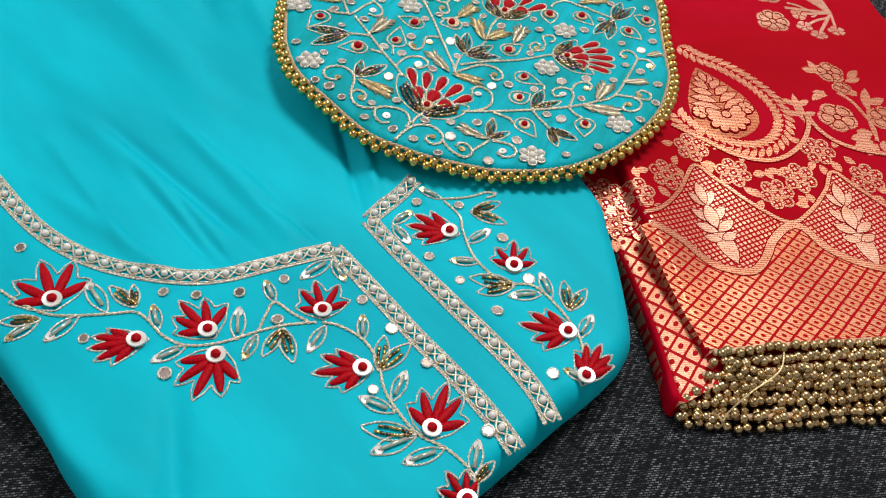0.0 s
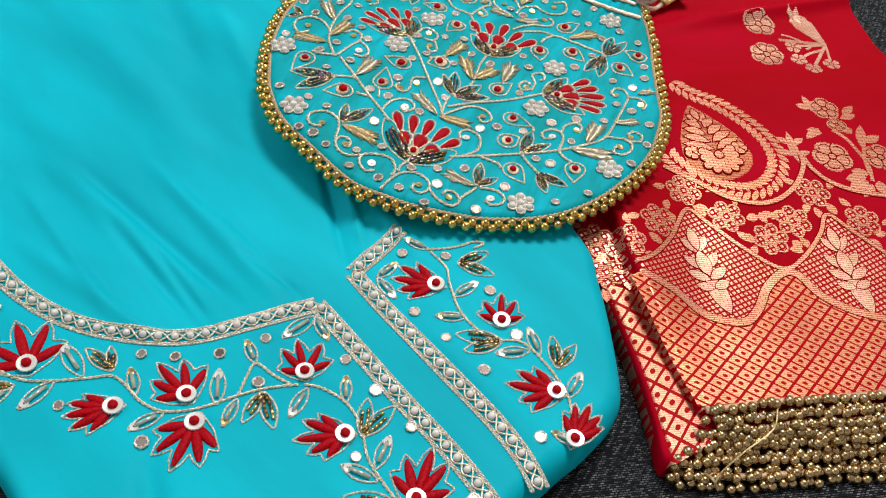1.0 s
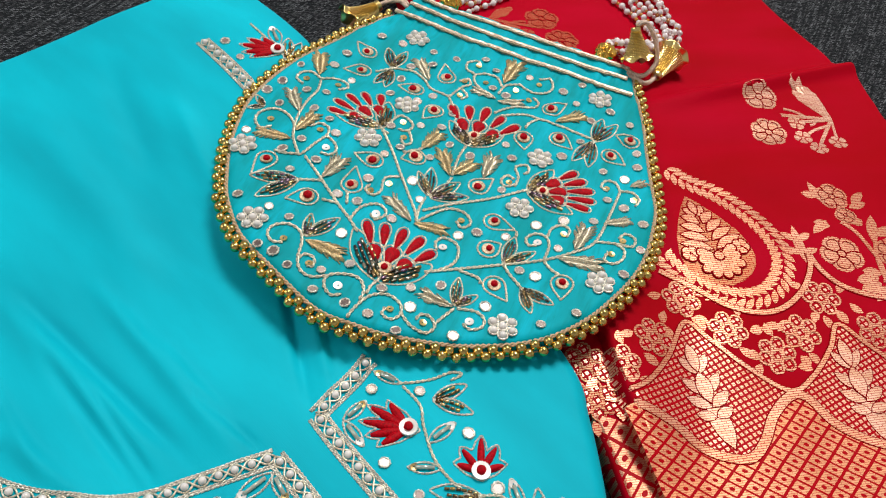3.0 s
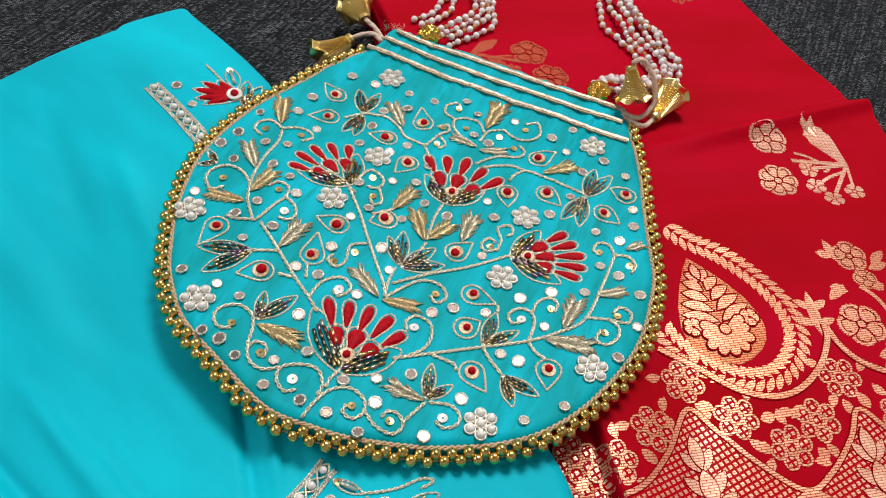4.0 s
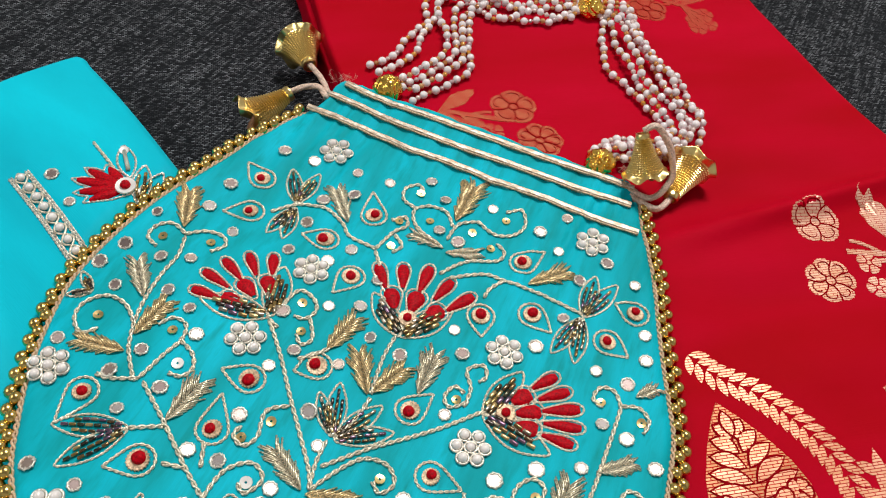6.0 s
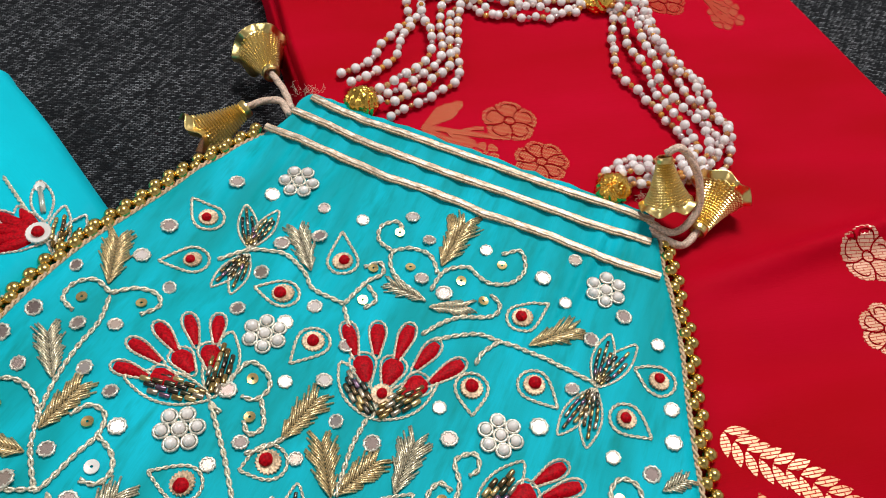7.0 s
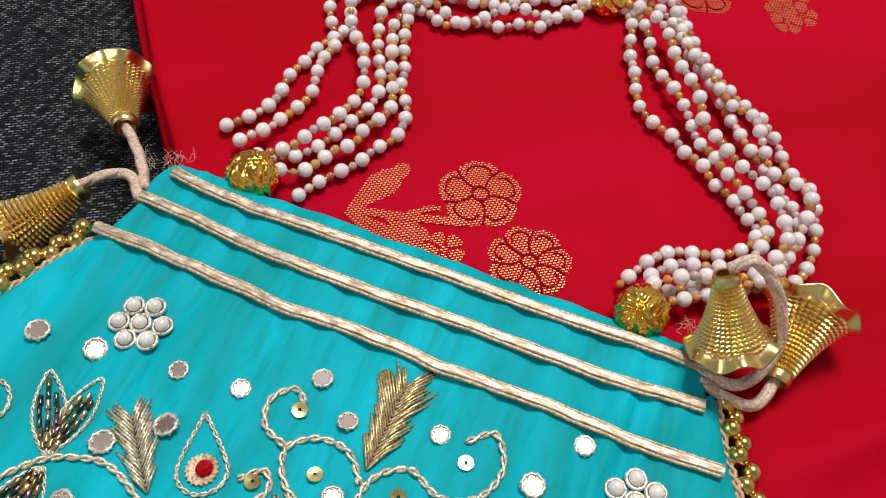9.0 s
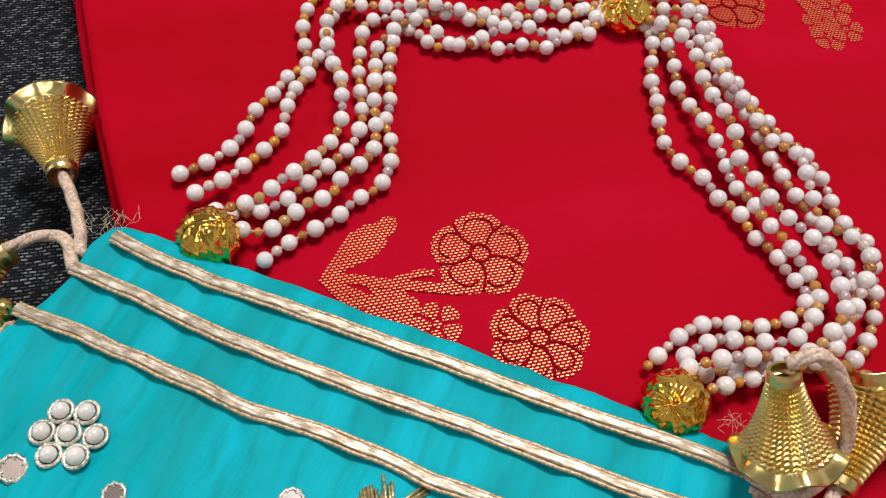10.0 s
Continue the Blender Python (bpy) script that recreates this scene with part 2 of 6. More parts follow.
M_BUGLE_DARK = mixed("dark_bugle", [(0.10, 0.06, 0.02), (0.26, 0.17, 0.05), (0.06, 0.06, 0.03), (0.52, 0.38, 0.16), (0.16, 0.09, 0.14), (0.04, 0.03, 0.02), (0.20, 0.12, 0.04), (0.34, 0.28, 0.20)], 0.14, 0.65)
M_BUGLE_GOLD = mixed("gold_bugle", [(0.45, 0.30, 0.08), (0.20, 0.12, 0.03), (0.55, 0.42, 0.18), (0.10, 0.06, 0.02)], 0.2, 0.8)
M_BUGLE_CLEAR = iridescent("clear_bugle", [(0.70, 0.70, 0.60), (0.55, 0.60, 0.50), (0.80, 0.76, 0.62)], 0.15, 0.5)


# ---- shapes ----
def mesh_from(name, bm, mat, smooth=True):
    me = bpy.data.meshes.new(name)
    bm.to_mesh(me)
    bm.free()
    if smooth:
        me.polygons.foreach_set("use_smooth", [True] * len(me.polygons))
    me.materials.append(mat)
    return me


def part(name, bm, mat, parent=None, label="", smooth=True):
    ob = new(name, mesh_from(name, bm, mat, smooth))
    if parent is not None:
        ob.parent = parent
    if label:
        ob["label"] = label
    return ob


def piece(name, me, parent, x, y, z, turn=0.0, size=1.0, tilt=(0.0, 0.0)):
    """An object on a shared mesh."""
    ob = new(name, me)
    ob.parent = parent
    ob.location, ob.rotation_euler, ob.scale = (x, y, z), (tilt[0], tilt[1], turn), (size, size, size)
    return ob


def mm(*numbers):
    """Pairs of millimetres as points in metres."""
    return [Vector((numbers[i] / 1000, numbers[i + 1] / 1000)) for i in range(0, len(numbers), 2)]


def catmull(points, per, closed=False):
    """A smooth line through a few points."""
    n = len(points)
    out = []
    for i in range(n if closed else n - 1):
        if closed:
            p = [Vector(points[(i + k - 1) % n]) for k in range(4)]
        else:
            p = [Vector(points[min(max(i + k - 1, 0), n - 1)]) for k in range(4)]
        for j in range(per):
            t = j / per
            out.append(0.5 * (2 * p[1] + (p[2] - p[0]) * t + (2 * p[0] - 5 * p[1] + 4 * p[2] - p[3]) * t * t
                              + (3 * p[1] - p[0] - 3 * p[2] + p[3]) * t ** 3))
    if not closed:
        out.append(Vector(points[-1]))
    return out


def even(line, step, closed=False):
    """The same line, cut into even steps."""
    line = list(line) + ([line[0]] if closed else [])
    run = [0.0]
    for a, b in zip(line, line[1:]):
        run.append(run[-1] + (b - a).length)
    n = max(2, round(run[-1] / step))
    out, k = [], 0
    for i in range(n if closed else n + 1):
        d = run[-1] * i / n
        while k < len(run) - 2 and run[k + 1] < d:
            k += 1
        f = (d - run[k]) / max(run[k + 1] - run[k], 1e-9)
        out.append(line[k].lerp(line[k + 1], min(max(f, 0), 1)))
    return out


def tube(bm, line, radius, sides=5, closed=False, flat=1.0, ends=True):
    """A tube along a line in space; radius may be a function of the share of the way."""
    rings, n = [], len(line)
    for i, p in enumerate(line):
        a = line[(i - 1) % n] if closed or i else line[0]
        b = line[(i + 1) % n] if closed or i < n - 1 else line[-1]
        way = (b - a).normalized() if (b - a).length > 1e-9 else Vector((1, 0, 0))
        side = way.cross(Vector((0, 0, 1)))
        side = side.normalized() if side.length > 1e-4 else Vector((1, 0, 0))
        up = side.cross(way)
        r = radius(i / max(n - 1, 1)) if callable(radius) else radius
        rings.append([bm.verts.new(p + side * (math.cos(2 * math.pi * k / sides) * r) + up * (math.sin(2 * math.pi * k / sides) * r * flat)) for k in range(sides)])
    for i in range(n if closed else n - 1):
        a, b = rings[i], rings[(i + 1) % n]
        for k in range(sides):
            bm.faces.new((a[k], a[(k + 1) % sides], b[(k + 1) % sides], b[k]))
    if ends and not closed:
        bm.faces.new(rings[0][::-1])
        bm.faces.new(rings[-1])


def twist(bm, line, surface, width, closed=False, lift=0.0, pitch=None):
    """Two threads wound round each other along a line on a surface: a chain stitch."""
    pitch = pitch or width * 3.4
    line = even(line, pitch / 6, closed)
    n = len(line)
    for phase in (0.0, math.pi):
        strand = []
        for i, p in enumerate(line):
            a, b = line[max(i - 1, 0)], line[min(i + 1, n - 1)]
            way = (b - a).normalized() if (b - a).length > 1e-9 else Vector((1, 0))
            ang = phase + i * math.pi / 3
            off = math.sin(ang) * width * 0.29
            strand.append(Vector((p.x - way.y * off, p.y + way.x * off, surface(p.x, p.y) + lift + width * (0.28 + 0.16 * math.cos(ang)))))
        tube(bm, strand, width * 0.245, 5, closed)


def stitch(name, parent, points, surface, mat, width=0.0011, closed=False, label=""):
    bm = bmesh.new()
    twist(bm, catmull(points, 8, closed), surface, width, closed)
    return part(name, bm, mat, parent, label)


def cushion(outline, centre, height, base, edge=0.006, per=14, rings=70):
    """A folded sheet: a closed outline raised to height(x, y), with a rounded rim down to base."""
    rim = catmull(outline, per, True)
    c = Vector(centre)
    bm = bmesh.new()
    steps = [0.0, 0.03, 0.12, 0.3, 0.6, 1.0]
    rows = []
    for k in range(len(steps) + rings):
        row = []
        for p in rim:
            d = (p - c).length
            if k < len(steps):
                off = steps[k] * edge
            else:
                off = edge + (d - edge) * (k - len(steps) + 1) / (rings + 1)
            q = c + (p - c) * (1 - off / d)
            r = min(off / edge, 1.0)
            low = base(q.x, q.y) if callable(base) else base
            z = low + (height(q.x, q.y) - low) * math.sqrt(max(0.0, 1 - (1 - r) ** 2))
            row.append(bm.verts.new((q.x, q.y, z)))
        rows.append(row)
    n = len(rim)
    for a, b in zip(rows, rows[1:]):
        for i in range(n):
            bm.faces.new((a[i], a[(i + 1) % n], b[(i + 1) % n], b[i]))
    mid = bm.verts.new((c.x, c.y, height(c.x, c.y)))
    for i in range(n):
        bm.faces.new((rows[-1][i], rows[-1][(i + 1) % n], mid))
    bmesh.ops.recalc_face_normals(bm, faces=bm.faces)
    return bm


def smooth_step(a, b, v):
    t = min(max((v - a) / (b - a), 0.0), 1.0)
    return t * t * (3 - 2 * t)


def ridge(x, y, x0, y0, x1, y1, width, height):
    """A soft crease from one point to another."""
    dx, dy = x1 - x0, y1 - y0
    length = math.hypot(dx, dy)
    along = ((x - x0) * dx + (y - y0) * dy) / length
    across = ((x - x0) * dy - (y - y0) * dx) / length
    fade = smooth_step(0, length * 0.3, along) * (1 - smooth_step(length * 0.7, length, along))
    return height * fade * math.exp(-(across / width) ** 2)


def kurta_z(x, y):
    z = 0.0225 + 0.014 * smooth_step(0.33, 0.46, y) * smooth_step(0.05, -0.05, x) * smooth_step(0.56, 0.47, y) * smooth_step(-0.22, -0.10, x)
    z += 0.007 * math.exp(-((x + 0.02) / 0.075) ** 2 - ((y - 0.40) / 0.075) ** 2)
    creases = ridge(x, y, -0.065, 0.43, 0.004, 0.245, 0.0026, -0.0028) + ridge(x, y, -0.06, 0.43, 0.012, 0.25, 0.0030, 0.0024)
    creases += ridge(x, y, -0.17, 0.31, -0.05, 0.225, 0.006, 0.0022) + ridge(x, y, -0.14, 0.30, -0.03, 0.222, 0.0035, -0.0022)
    creases += ridge(x, y, -0.11, 0.31, -0.015, 0.225, 0.004, 0.0022) + ridge(x, y, -0.15, 0.25, -0.06, 0.203, 0.004, 0.0016)
    creases += ridge(x, y, -0.12, 0.275, -0.05, 0.212, 0.003, -0.0018) + ridge(x, y, -0.075, 0.285, -0.015, 0.232, 0.003, 0.0014)
    creases += ridge(x, y, -0.06, 0.17, -0.03, 0.08, 0.005, -0.0022) + ridge(x, y, -0.19, 0.42, -0.07, 0.30, 0.010, 0.0026)
    creases += ridge(x, y, -0.23, 0.36, -0.11, 0.26, 0.009, -0.0022) + ridge(x, y, -0.11, 0.43, -0.03, 0.31, 0.006, 0.0018)
    creases += ridge(x, y, -0.14, 0.15, -0.02, 0.10, 0.006, 0.0016) + ridge(x, y, 0.03, 0.24, 0.10, 0.17, 0.005, 0.0010)
    creases += ridge(x, y, -0.095, 0.262, -0.045, 0.214, 0.0020, -0.0014) + ridge(x, y, -0.055, 0.262, -0.012, 0.236, 0.0020, -0.0012)
    creases += ridge(x, y, -0.160, 0.285, -0.085, 0.211, 0.0028, 0.0014) + ridge(x, y, -0.02, 0.33, 0.035, 0.262, 0.004, 0.0014)
    creases += ridge(x, y, -0.24, 0.30, -0.15, 0.245, 0.006, 0.0018) + ridge(x, y, -0.15, 0.45, -0.09, 0.36, 0.007, -0.0016)
    z += 1.5 * creases
    z += 0.0010 * noise.noise((x * 22, y * 22, 1.3))
    away = max(0.0, math.hypot(x - 0.045, y - 0.395) - 0.108)
    return min(z, bag_z(x, y) - 0.0075 + 0.7 * away)


def pleat(x, y):
    """Small gathers under the bag's mouth, fading towards its middle."""
    along, down = x * 0.95 - (y - 0.51) * 0.31, -x * 0.31 - (y - 0.51) * 0.95 + 0.022
    folds = math.sin(along * 430 + 4 * noise.noise((along * 90, down * 14, 0))) + 0.8 * math.sin(along * 910 + 5 * noise.noise((along * 60, down * 20, 7)))
    return 0.00046 * folds * smooth_step(0.085, 0.012, down)


def bag_z(x, y):
    fade = smooth_step(0.40, 0.47, y) * smooth_step(-0.06, 0.0, x)
    z = 0.029 + 0.0125 * (1 - smooth_step(-0.045, 0.085, x)) * (1 - 0.75 * fade) + 0.006 * smooth_step(0.40, 0.32, y) * smooth_step(0.05, 0.12, x)
    z += pleat(x, y)
    return z + 0.0006 * noise.noise((x * 45, y * 45, 4.0))


def red_z(x, y):
    z = 0.0150 + 0.0085 * smooth_step(0.27, 0.40, y) + 0.006 * smooth_step(0.165, 0.125, x) * smooth_step(0.23, 0.27, y) * smooth_step(0.40, 0.30, y)
    above = (y - 0.479 - (x - 0.157) * 0.482) * 0.9
    z += smooth_step(0.13, 0.19, x) * (0.0055 * math.exp(-(above / 0.0055) ** 2) - 0.0016 * smooth_step(-0.002, 0.003, above))
    z += ridge(x, y, 0.15, 0.445, 0.27, 0.475, 0.010, -0.0020) + ridge(x, y, 0.17, 0.415, 0.31, 0.455, 0.012, 0.0016)
    z += ridge(x, y, 0.16, 0.53, 0.27, 0.55, 0.012, 0.002) + ridge(x, y, 0.0, 0.66, 0.2, 0.60, 0.02, 0.0015)
    return z + 0.0008 * noise.noise((x * 25, y * 25, 8.0))


def ball(radius, around=12, up=8, squash=1.0):
    bm = bmesh.new()
    bmesh.ops.create_uvsphere(bm, u_segments=around, v_segments=up, radius=radius)
    if squash != 1.0:
        bmesh.ops.scale(bm, vec=(1, 1, squash), verts=bm.verts)
    return bm


def disc(bm, radius, thick, sides=14, hole=0.0, z=0.0, ruffle=0.0):
    """A flat round plate, with a hole if wanted."""
    low, high, inner = [], [], []
    for k in range(sides):
        a = 2 * math.pi * k / sides
        r = radius * (1 + ruffle * (1 if k % 2 else -1))
        low.append(bm.verts.new((math.cos(a) * r, math.sin(a) * r, z)))
        high.append(bm.verts.new((math.cos(a) * r * 0.96, math.sin(a) * r * 0.96, z + thick)))
        if hole:
            inner.append(bm.verts.new((math.cos(a) * hole, math.sin(a) * hole, z + thick * 0.6)))
    for k in range(sides):
        j = (k + 1) % sides
        bm.faces.new((low[k], low[j], high[j], high[k]))
        if hole:
            bm.faces.new((high[k], high[j], inner[j], inner[k]))
    if not hole:
        bm.faces.new(high)


def petal(bm, p0, p1, width, surface, lift=0.0, thick=0.0011, blunt=0.5, club=0.0):
    """A padded satin-stitch petal from p0 to p1, its threads as fine ridges."""
    way = p1 - p0
    length = way.length
    way = way / length
    side = Vector((-way.y, way.x))
    rows, across = 9, 8
    grid = []
    for i in range(rows):
        f = i / (rows - 1)
        w = width * 0.5 * (math.sin(math.pi * min(max(f, 0.04), 0.97)) ** blunt) * (1 + club * (f - 0.6))
        row = []
        for j in range(across + 1):
            s = -1 + 2 * j / across
            q = p0 + way * (length * f) + side * (w * s)
            h = thick * math.sqrt(max(0.0, 1 - s * s)) * (0.55 + 0.45 * math.sin(math.pi * f)) + (0.00012 if j % 2 else 0.0)
            row.append(bm.verts.new((q.x, q.y, surface(q.x, q.y) + lift + h - 0.0001)))
        grid.append(row)
    for a, b in zip(grid, grid[1:]):
        for j in range(across):
            bm.faces.new((a[j], a[j + 1], b[j + 1], b[j]))


def lens(base, tip, width, bend=0.0):
    """The outline of a leaf."""
    way = tip - base
    side = Vector((-way.y, way.x)).normalized()
    out = []
    for sign in (1, -1):
        for i in range(6):
            f = i / 6 if sign == 1 else 1 - i / 6
            out.append(base + way * f + side * (sign * width * 0.5 * math.sin(math.pi * f) ** 0.8 + bend * math.sin(math.pi * f)))
    return out


def club(base, tip, width):
    """The outline of a petal that is broadest towards its rounded tip."""
    way = tip - base
    side = Vector((-way.y, way.x)).normalized() * width / 2
    shape = ((0.0, 0.25), (0.3, 0.62), (0.65, 0.98), (0.88, 0.85), (1.0, 0.3))
    return [base + way * f + side * w for f, w in shape] + [base + way * f - side * w for f, w in shape[::-1]]


def bugle_mesh(name, mat):
    bm = bmesh.new()
    tube(bm, [Vector((-0.5, 0, 0)), Vector((-0.42, 0, 0)), Vector((0.42, 0, 0)), Vector((0.5, 0, 0))], lambda f: 0.8 if f in (0.0, 1.0) else 1.0, 8)
    return mesh_from(name, bm, mat)


def bugles(parent, me, base, tip, width, surface, rows, bead=0.0024, radius=0.00055):
    """Short glass tubes in rows along a leaf."""
    way = tip - base
    length = way.length
    way = way / length
    side = Vector((-way.y, way.x))
    for r in range(rows):
        s = (r - (rows - 1) / 2) / max(rows, 1)
        reach = length * (0.92 - 0.5 * abs(s))
        d = length * 0.07 + (bead * 0.5 if r % 2 else 0.0)
        while d + bead < reach:
            q = base + way * d + side * (s * width * 0.8 * math.sin(math.pi * (d + bead / 2) / length))
            e = q + way * bead * 0.88
            a = Vector((q.x, q.y, surface(q.x, q.y) + 0.0007))
            b = Vector((e.x, e.y, surface(e.x, e.y) + 0.0007))
            ob = new("bugle_bead", me)
            ob.parent = parent
            ob.location = (a + b) / 2
            ob.rotation_euler = (b - a).to_track_quat("X", "Z").to_euler()
            ob.scale = ((b - a).length, radius * random.uniform(0.9, 1.08), radius)
            d += bead


def bead_leaf(parent, base, tip, surface, width, rows, me, line_mat, label="", stitch_width=0.0009):
    leaf = stitch("bead_leaf", parent, lens(base, tip, width), surface, line_mat, stitch_width, True, label)
    bugles(leaf, me, base, tip, width, surface, rows)
    return leaf


def zari_leaf(parent, base, tip, surface, width, mat):
    """A leaf of slanting metal threads on both sides of a rib."""
    bm = bmesh.new()
    way = tip - base
    length = way.length
    way = way / length
    side = Vector((-way.y, way.x))
    n = max(8, int(length / 0.0012))
    for i in range(n):
        f = 0.04 + 0.80 * i / (n - 1)
        for sign in (1, -1):
            a = base + way * (length * f)
            w = width * 0.5 * math.sin(math.pi * min(0.12 + f * 0.85, 1.0)) ** 0.7 * random.uniform(0.66, 1.3)
            b = a + side * (sign * w) + way * (w * 1.25 + length * 0.08)
            m = (a + b) / 2
            tube(bm, [Vector((a.x, a.y, surface(a.x, a.y) + 0.0006)), Vector((m.x, m.y, surface(m.x, m.y) + 0.0010)),
                      Vector((b.x, b.y, surface(b.x, b.y) + 0.0002))], 0.00033, 4)
    return part("zari_leaf", bm, mat, parent)


def flat_shape(bm, outline, surface, lift=0.00018, rounds=1):
    """A thin woven patch with a small edge, fanned from its middle."""
    c = sum(outline, Vector((0, 0))) / len(outline)
    n = len(outline)
    rings = []
    for s, up in ((1.0, -0.0002), (0.985, lift)) + tuple(((1 - k / (rounds + 1)), lift) for k in range(1, rounds + 1)):
        rings.append([bm.verts.new((q.x, q.y, surface(q.x, q.y) + up)) for q in (c + (p - c) * s for p in outline)])
    for a, b in zip(rings, rings[1:]):
        for i in range(n):
            bm.faces.new((a[i], a[(i + 1) % n], b[(i + 1) % n], b[i]))
    mid = bm.verts.new((c.x, c.y, surface(c.x, c.y) + lift))
    for i in range(n):
        bm.faces.new((rings[-1][i], rings[-1][(i + 1) % n], mid))


def ribbon(bm, line, width, surface, lift=0.0003, step=0.002):
    """A thin woven band along a line."""
    line = even(line, step)
    n = len(line)
    rows = []
    for i, p in enumerate(line):
        a, b = line[max(i - 1, 0)], line[min(i + 1, n - 1)]
        way = (b - a).normalized()
        side = Vector((-way.y, way.x)) * width / 2
        row = []
        for s, up in ((-1, -0.0002), (-0.94, lift), (0, lift), (0.94, lift), (1, -0.0002)):
            q = p + side * s
            row.append(bm.verts.new((q.x, q.y, surface(q.x, q.y) + up)))
        rows.append(row)
    for a, b in zip(rows, rows[1:]):
        for k in range(4):
            bm.faces.new((a[k], a[k + 1], b[k + 1], b[k]))


def strip(bm, line_a, line_b, surface, lift, columns=60, rows=12):
    """A sheet stretched between two lines."""
    a, b = even(line_a, 0.001), even(line_b, 0.001)
    grid = []
    for i in range(columns + 1):
        f = i / columns
        p, q = a[round(f * (len(a) - 1))], b[round(f * (len(b) - 1))]
        row = []
        for j in range(rows + 1):
            r = p.lerp(q, j / rows)
            row.append(bm.verts.new((r.x, r.y, surface(r.x, r.y) + lift)))
        grid.append(row)
    for c, d in zip(grid, grid[1:]):
        for j in range(rows):
            bm.faces.new((c[j], c[j + 1], d[j + 1], d[j]))
    bmesh.ops.recalc_face_normals(bm, faces=bm.faces)


def thing(name, x, y, z, label, category, group=""):
    ob = new(name)
    ob.empty_display_size = 0.02
    tagged(ob, label, category, group)
    return ob
RED_FOLD = mm(118.0, 315.2, 123.1, 299.6, 128.5, 284.0, 134.3, 267.7, 140.0, 255.4, 145.0, 237.4, 152.4, 223.8, 155.7, 215.2)
UNDER_FOLD = mm(97.0, 320.9, 102.3, 302.1, 109.0, 286.3, 118.5, 266.5, 125.8, 247.6, 132.1, 226.9, 136.5, 207.6, 140.9, 190.2)
LATTICE_A = (76.0, 174.4, -0.223)
LATTICE_B = (116.4, -86.0, 0.083)
LATTICE_C = (131.3, -71.2, 0.041)
LATTICE_D = (-40.7, -90.9, 0.429)
BEAD_LINE = mm(-3.7, 522.9, -21.7, 501.1, -31.8, 484.1, -42.4, 467.7, -51.5, 451.1, -60.3, 431.5, -65.5, 415.1, -66.9, 395.4, -66.0, 378.9, -63.1, 362.3, -60.0, 349.4, -54.7, 337.4, -48.9, 327.3, -42.3, 320.0, -34.4, 313.2,
               -8.4, 292.9, 11.8, 287.9, 26.7, 286.2, 46.3, 287.2, 63.5, 289.3, 82.9, 293.1, 99.9, 299.9, 115.1, 311.7,
               129.6, 329.3, 137.7, 342.4, 143.8, 357.0, 148.3, 373.8, 150.9, 387.8, 150.7, 401.5, 149.6, 424.6, 149.2, 455.6, 147.4, 471.8, 146.0, 492.3)
MOUTH = mm(140.2, 493.7, 141.3, 498.5, 140.0, 503.8, 132.3, 507.8, 115.7, 513.2, 89.5, 521.8, 60.8, 530.7, 32.3, 539.8, 16.4, 544.4, 9.3, 541.3, 7.9, 536.0, 6.7, 531.2, -1.1, 521.5)
KURTA = mm(-10, 60, 60, 135, 92, 172, 107, 188, 119, 205, 122, 222, 115, 271, 102, 306, 30, 400, -50, 489, -82, 525, -102, 545, -107, 550, -113, 548, -132, 527, -139, 511, -176, 471, -300, 347, -300, 306, -123, 158, -80, 118, -40, 87)
KURTA_BACK = mm(-10, 63, 58, 136, 90, 173, 105, 189, 117, 206, 120, 222, 113, 271, 100, 305, 30, 398, -50, 485, -100, 536, -130, 522, -139, 532, -145, 535, -150, 530, -170, 507, -216, 447, -304, 364, -300, 309, -121, 161, -79, 121, -40, 90)

# ---- the place ----
bm = bmesh.new()
bmesh.ops.create_grid(bm, x_segments=40, y_segments=40, size=1.9)
ground = part("ground", bm, M_GREY)
ground.location = (0, 0.4, 0)
tagged(ground, "dark charcoal woven fabric cover lying flat", "ground", kind="structure")
for name, x0, x1, y0, y1, z0, z1 in (("wall_north", -1.9, 1.9, 2.3, 2.4, 0, 2.45), ("wall_south", -1.9, 1.9, -1.6, -1.5, 0, 2.45),
                                     ("wall_west", -2.0, -1.9, -1.6, 2.4, 0, 2.45), ("wall_east", 1.9, 2.0, -1.6, 2.4, 0, 2.45),
                                     ("ceiling", -2.0, 2.0, -1.6, 2.4, 2.45, 2.55)):
    bm = bmesh.new()
    bmesh.ops.create_cube(bm, size=1.0)
    bmesh.ops.scale(bm, vec=(x1 - x0, y1 - y0, z1 - z0), verts=bm.verts)
    bmesh.ops.translate(bm, vec=((x0 + x1) / 2, (y0 + y1) / 2, (z0 + z1) / 2), verts=bm.verts)
    tagged(part(name, bm, M_WALL, smooth=False), "plain off-white painted " + name.split("_")[0], name.split("_")[0], kind="structure")

# ---- the saree ----
saree = thing("saree", 0, 0, 0, "folded red silk saree with woven gold border and beaded hem", "saree")
RED = RED_FOLD + mm(168, 218, 200, 227, 262, 243, 420, 275, 362, 372, 303, 478, 292, 512, 286, 538, 277, 543, 272, 556, 257, 578, 239, 611, 218, 652, 150, 790, -71, 760, -20.5, 626, 7, 556, 62, 440, 106, 335)
part("top_layer", cushion(RED, (0.18, 0.42), red_z, 0.010, 0.004, 12, 90), M_RED, saree)
UNDER = UNDER_FOLD + mm(157, 201, 172, 207, 200, 213, 250, 225, 415, 262, 358, 370, 298, 478, 286, 520, 268, 556, 236, 610, 215, 650, 150, 780, -62, 750, -23.5, 626, 4, 556, 52, 440, 98, 335)


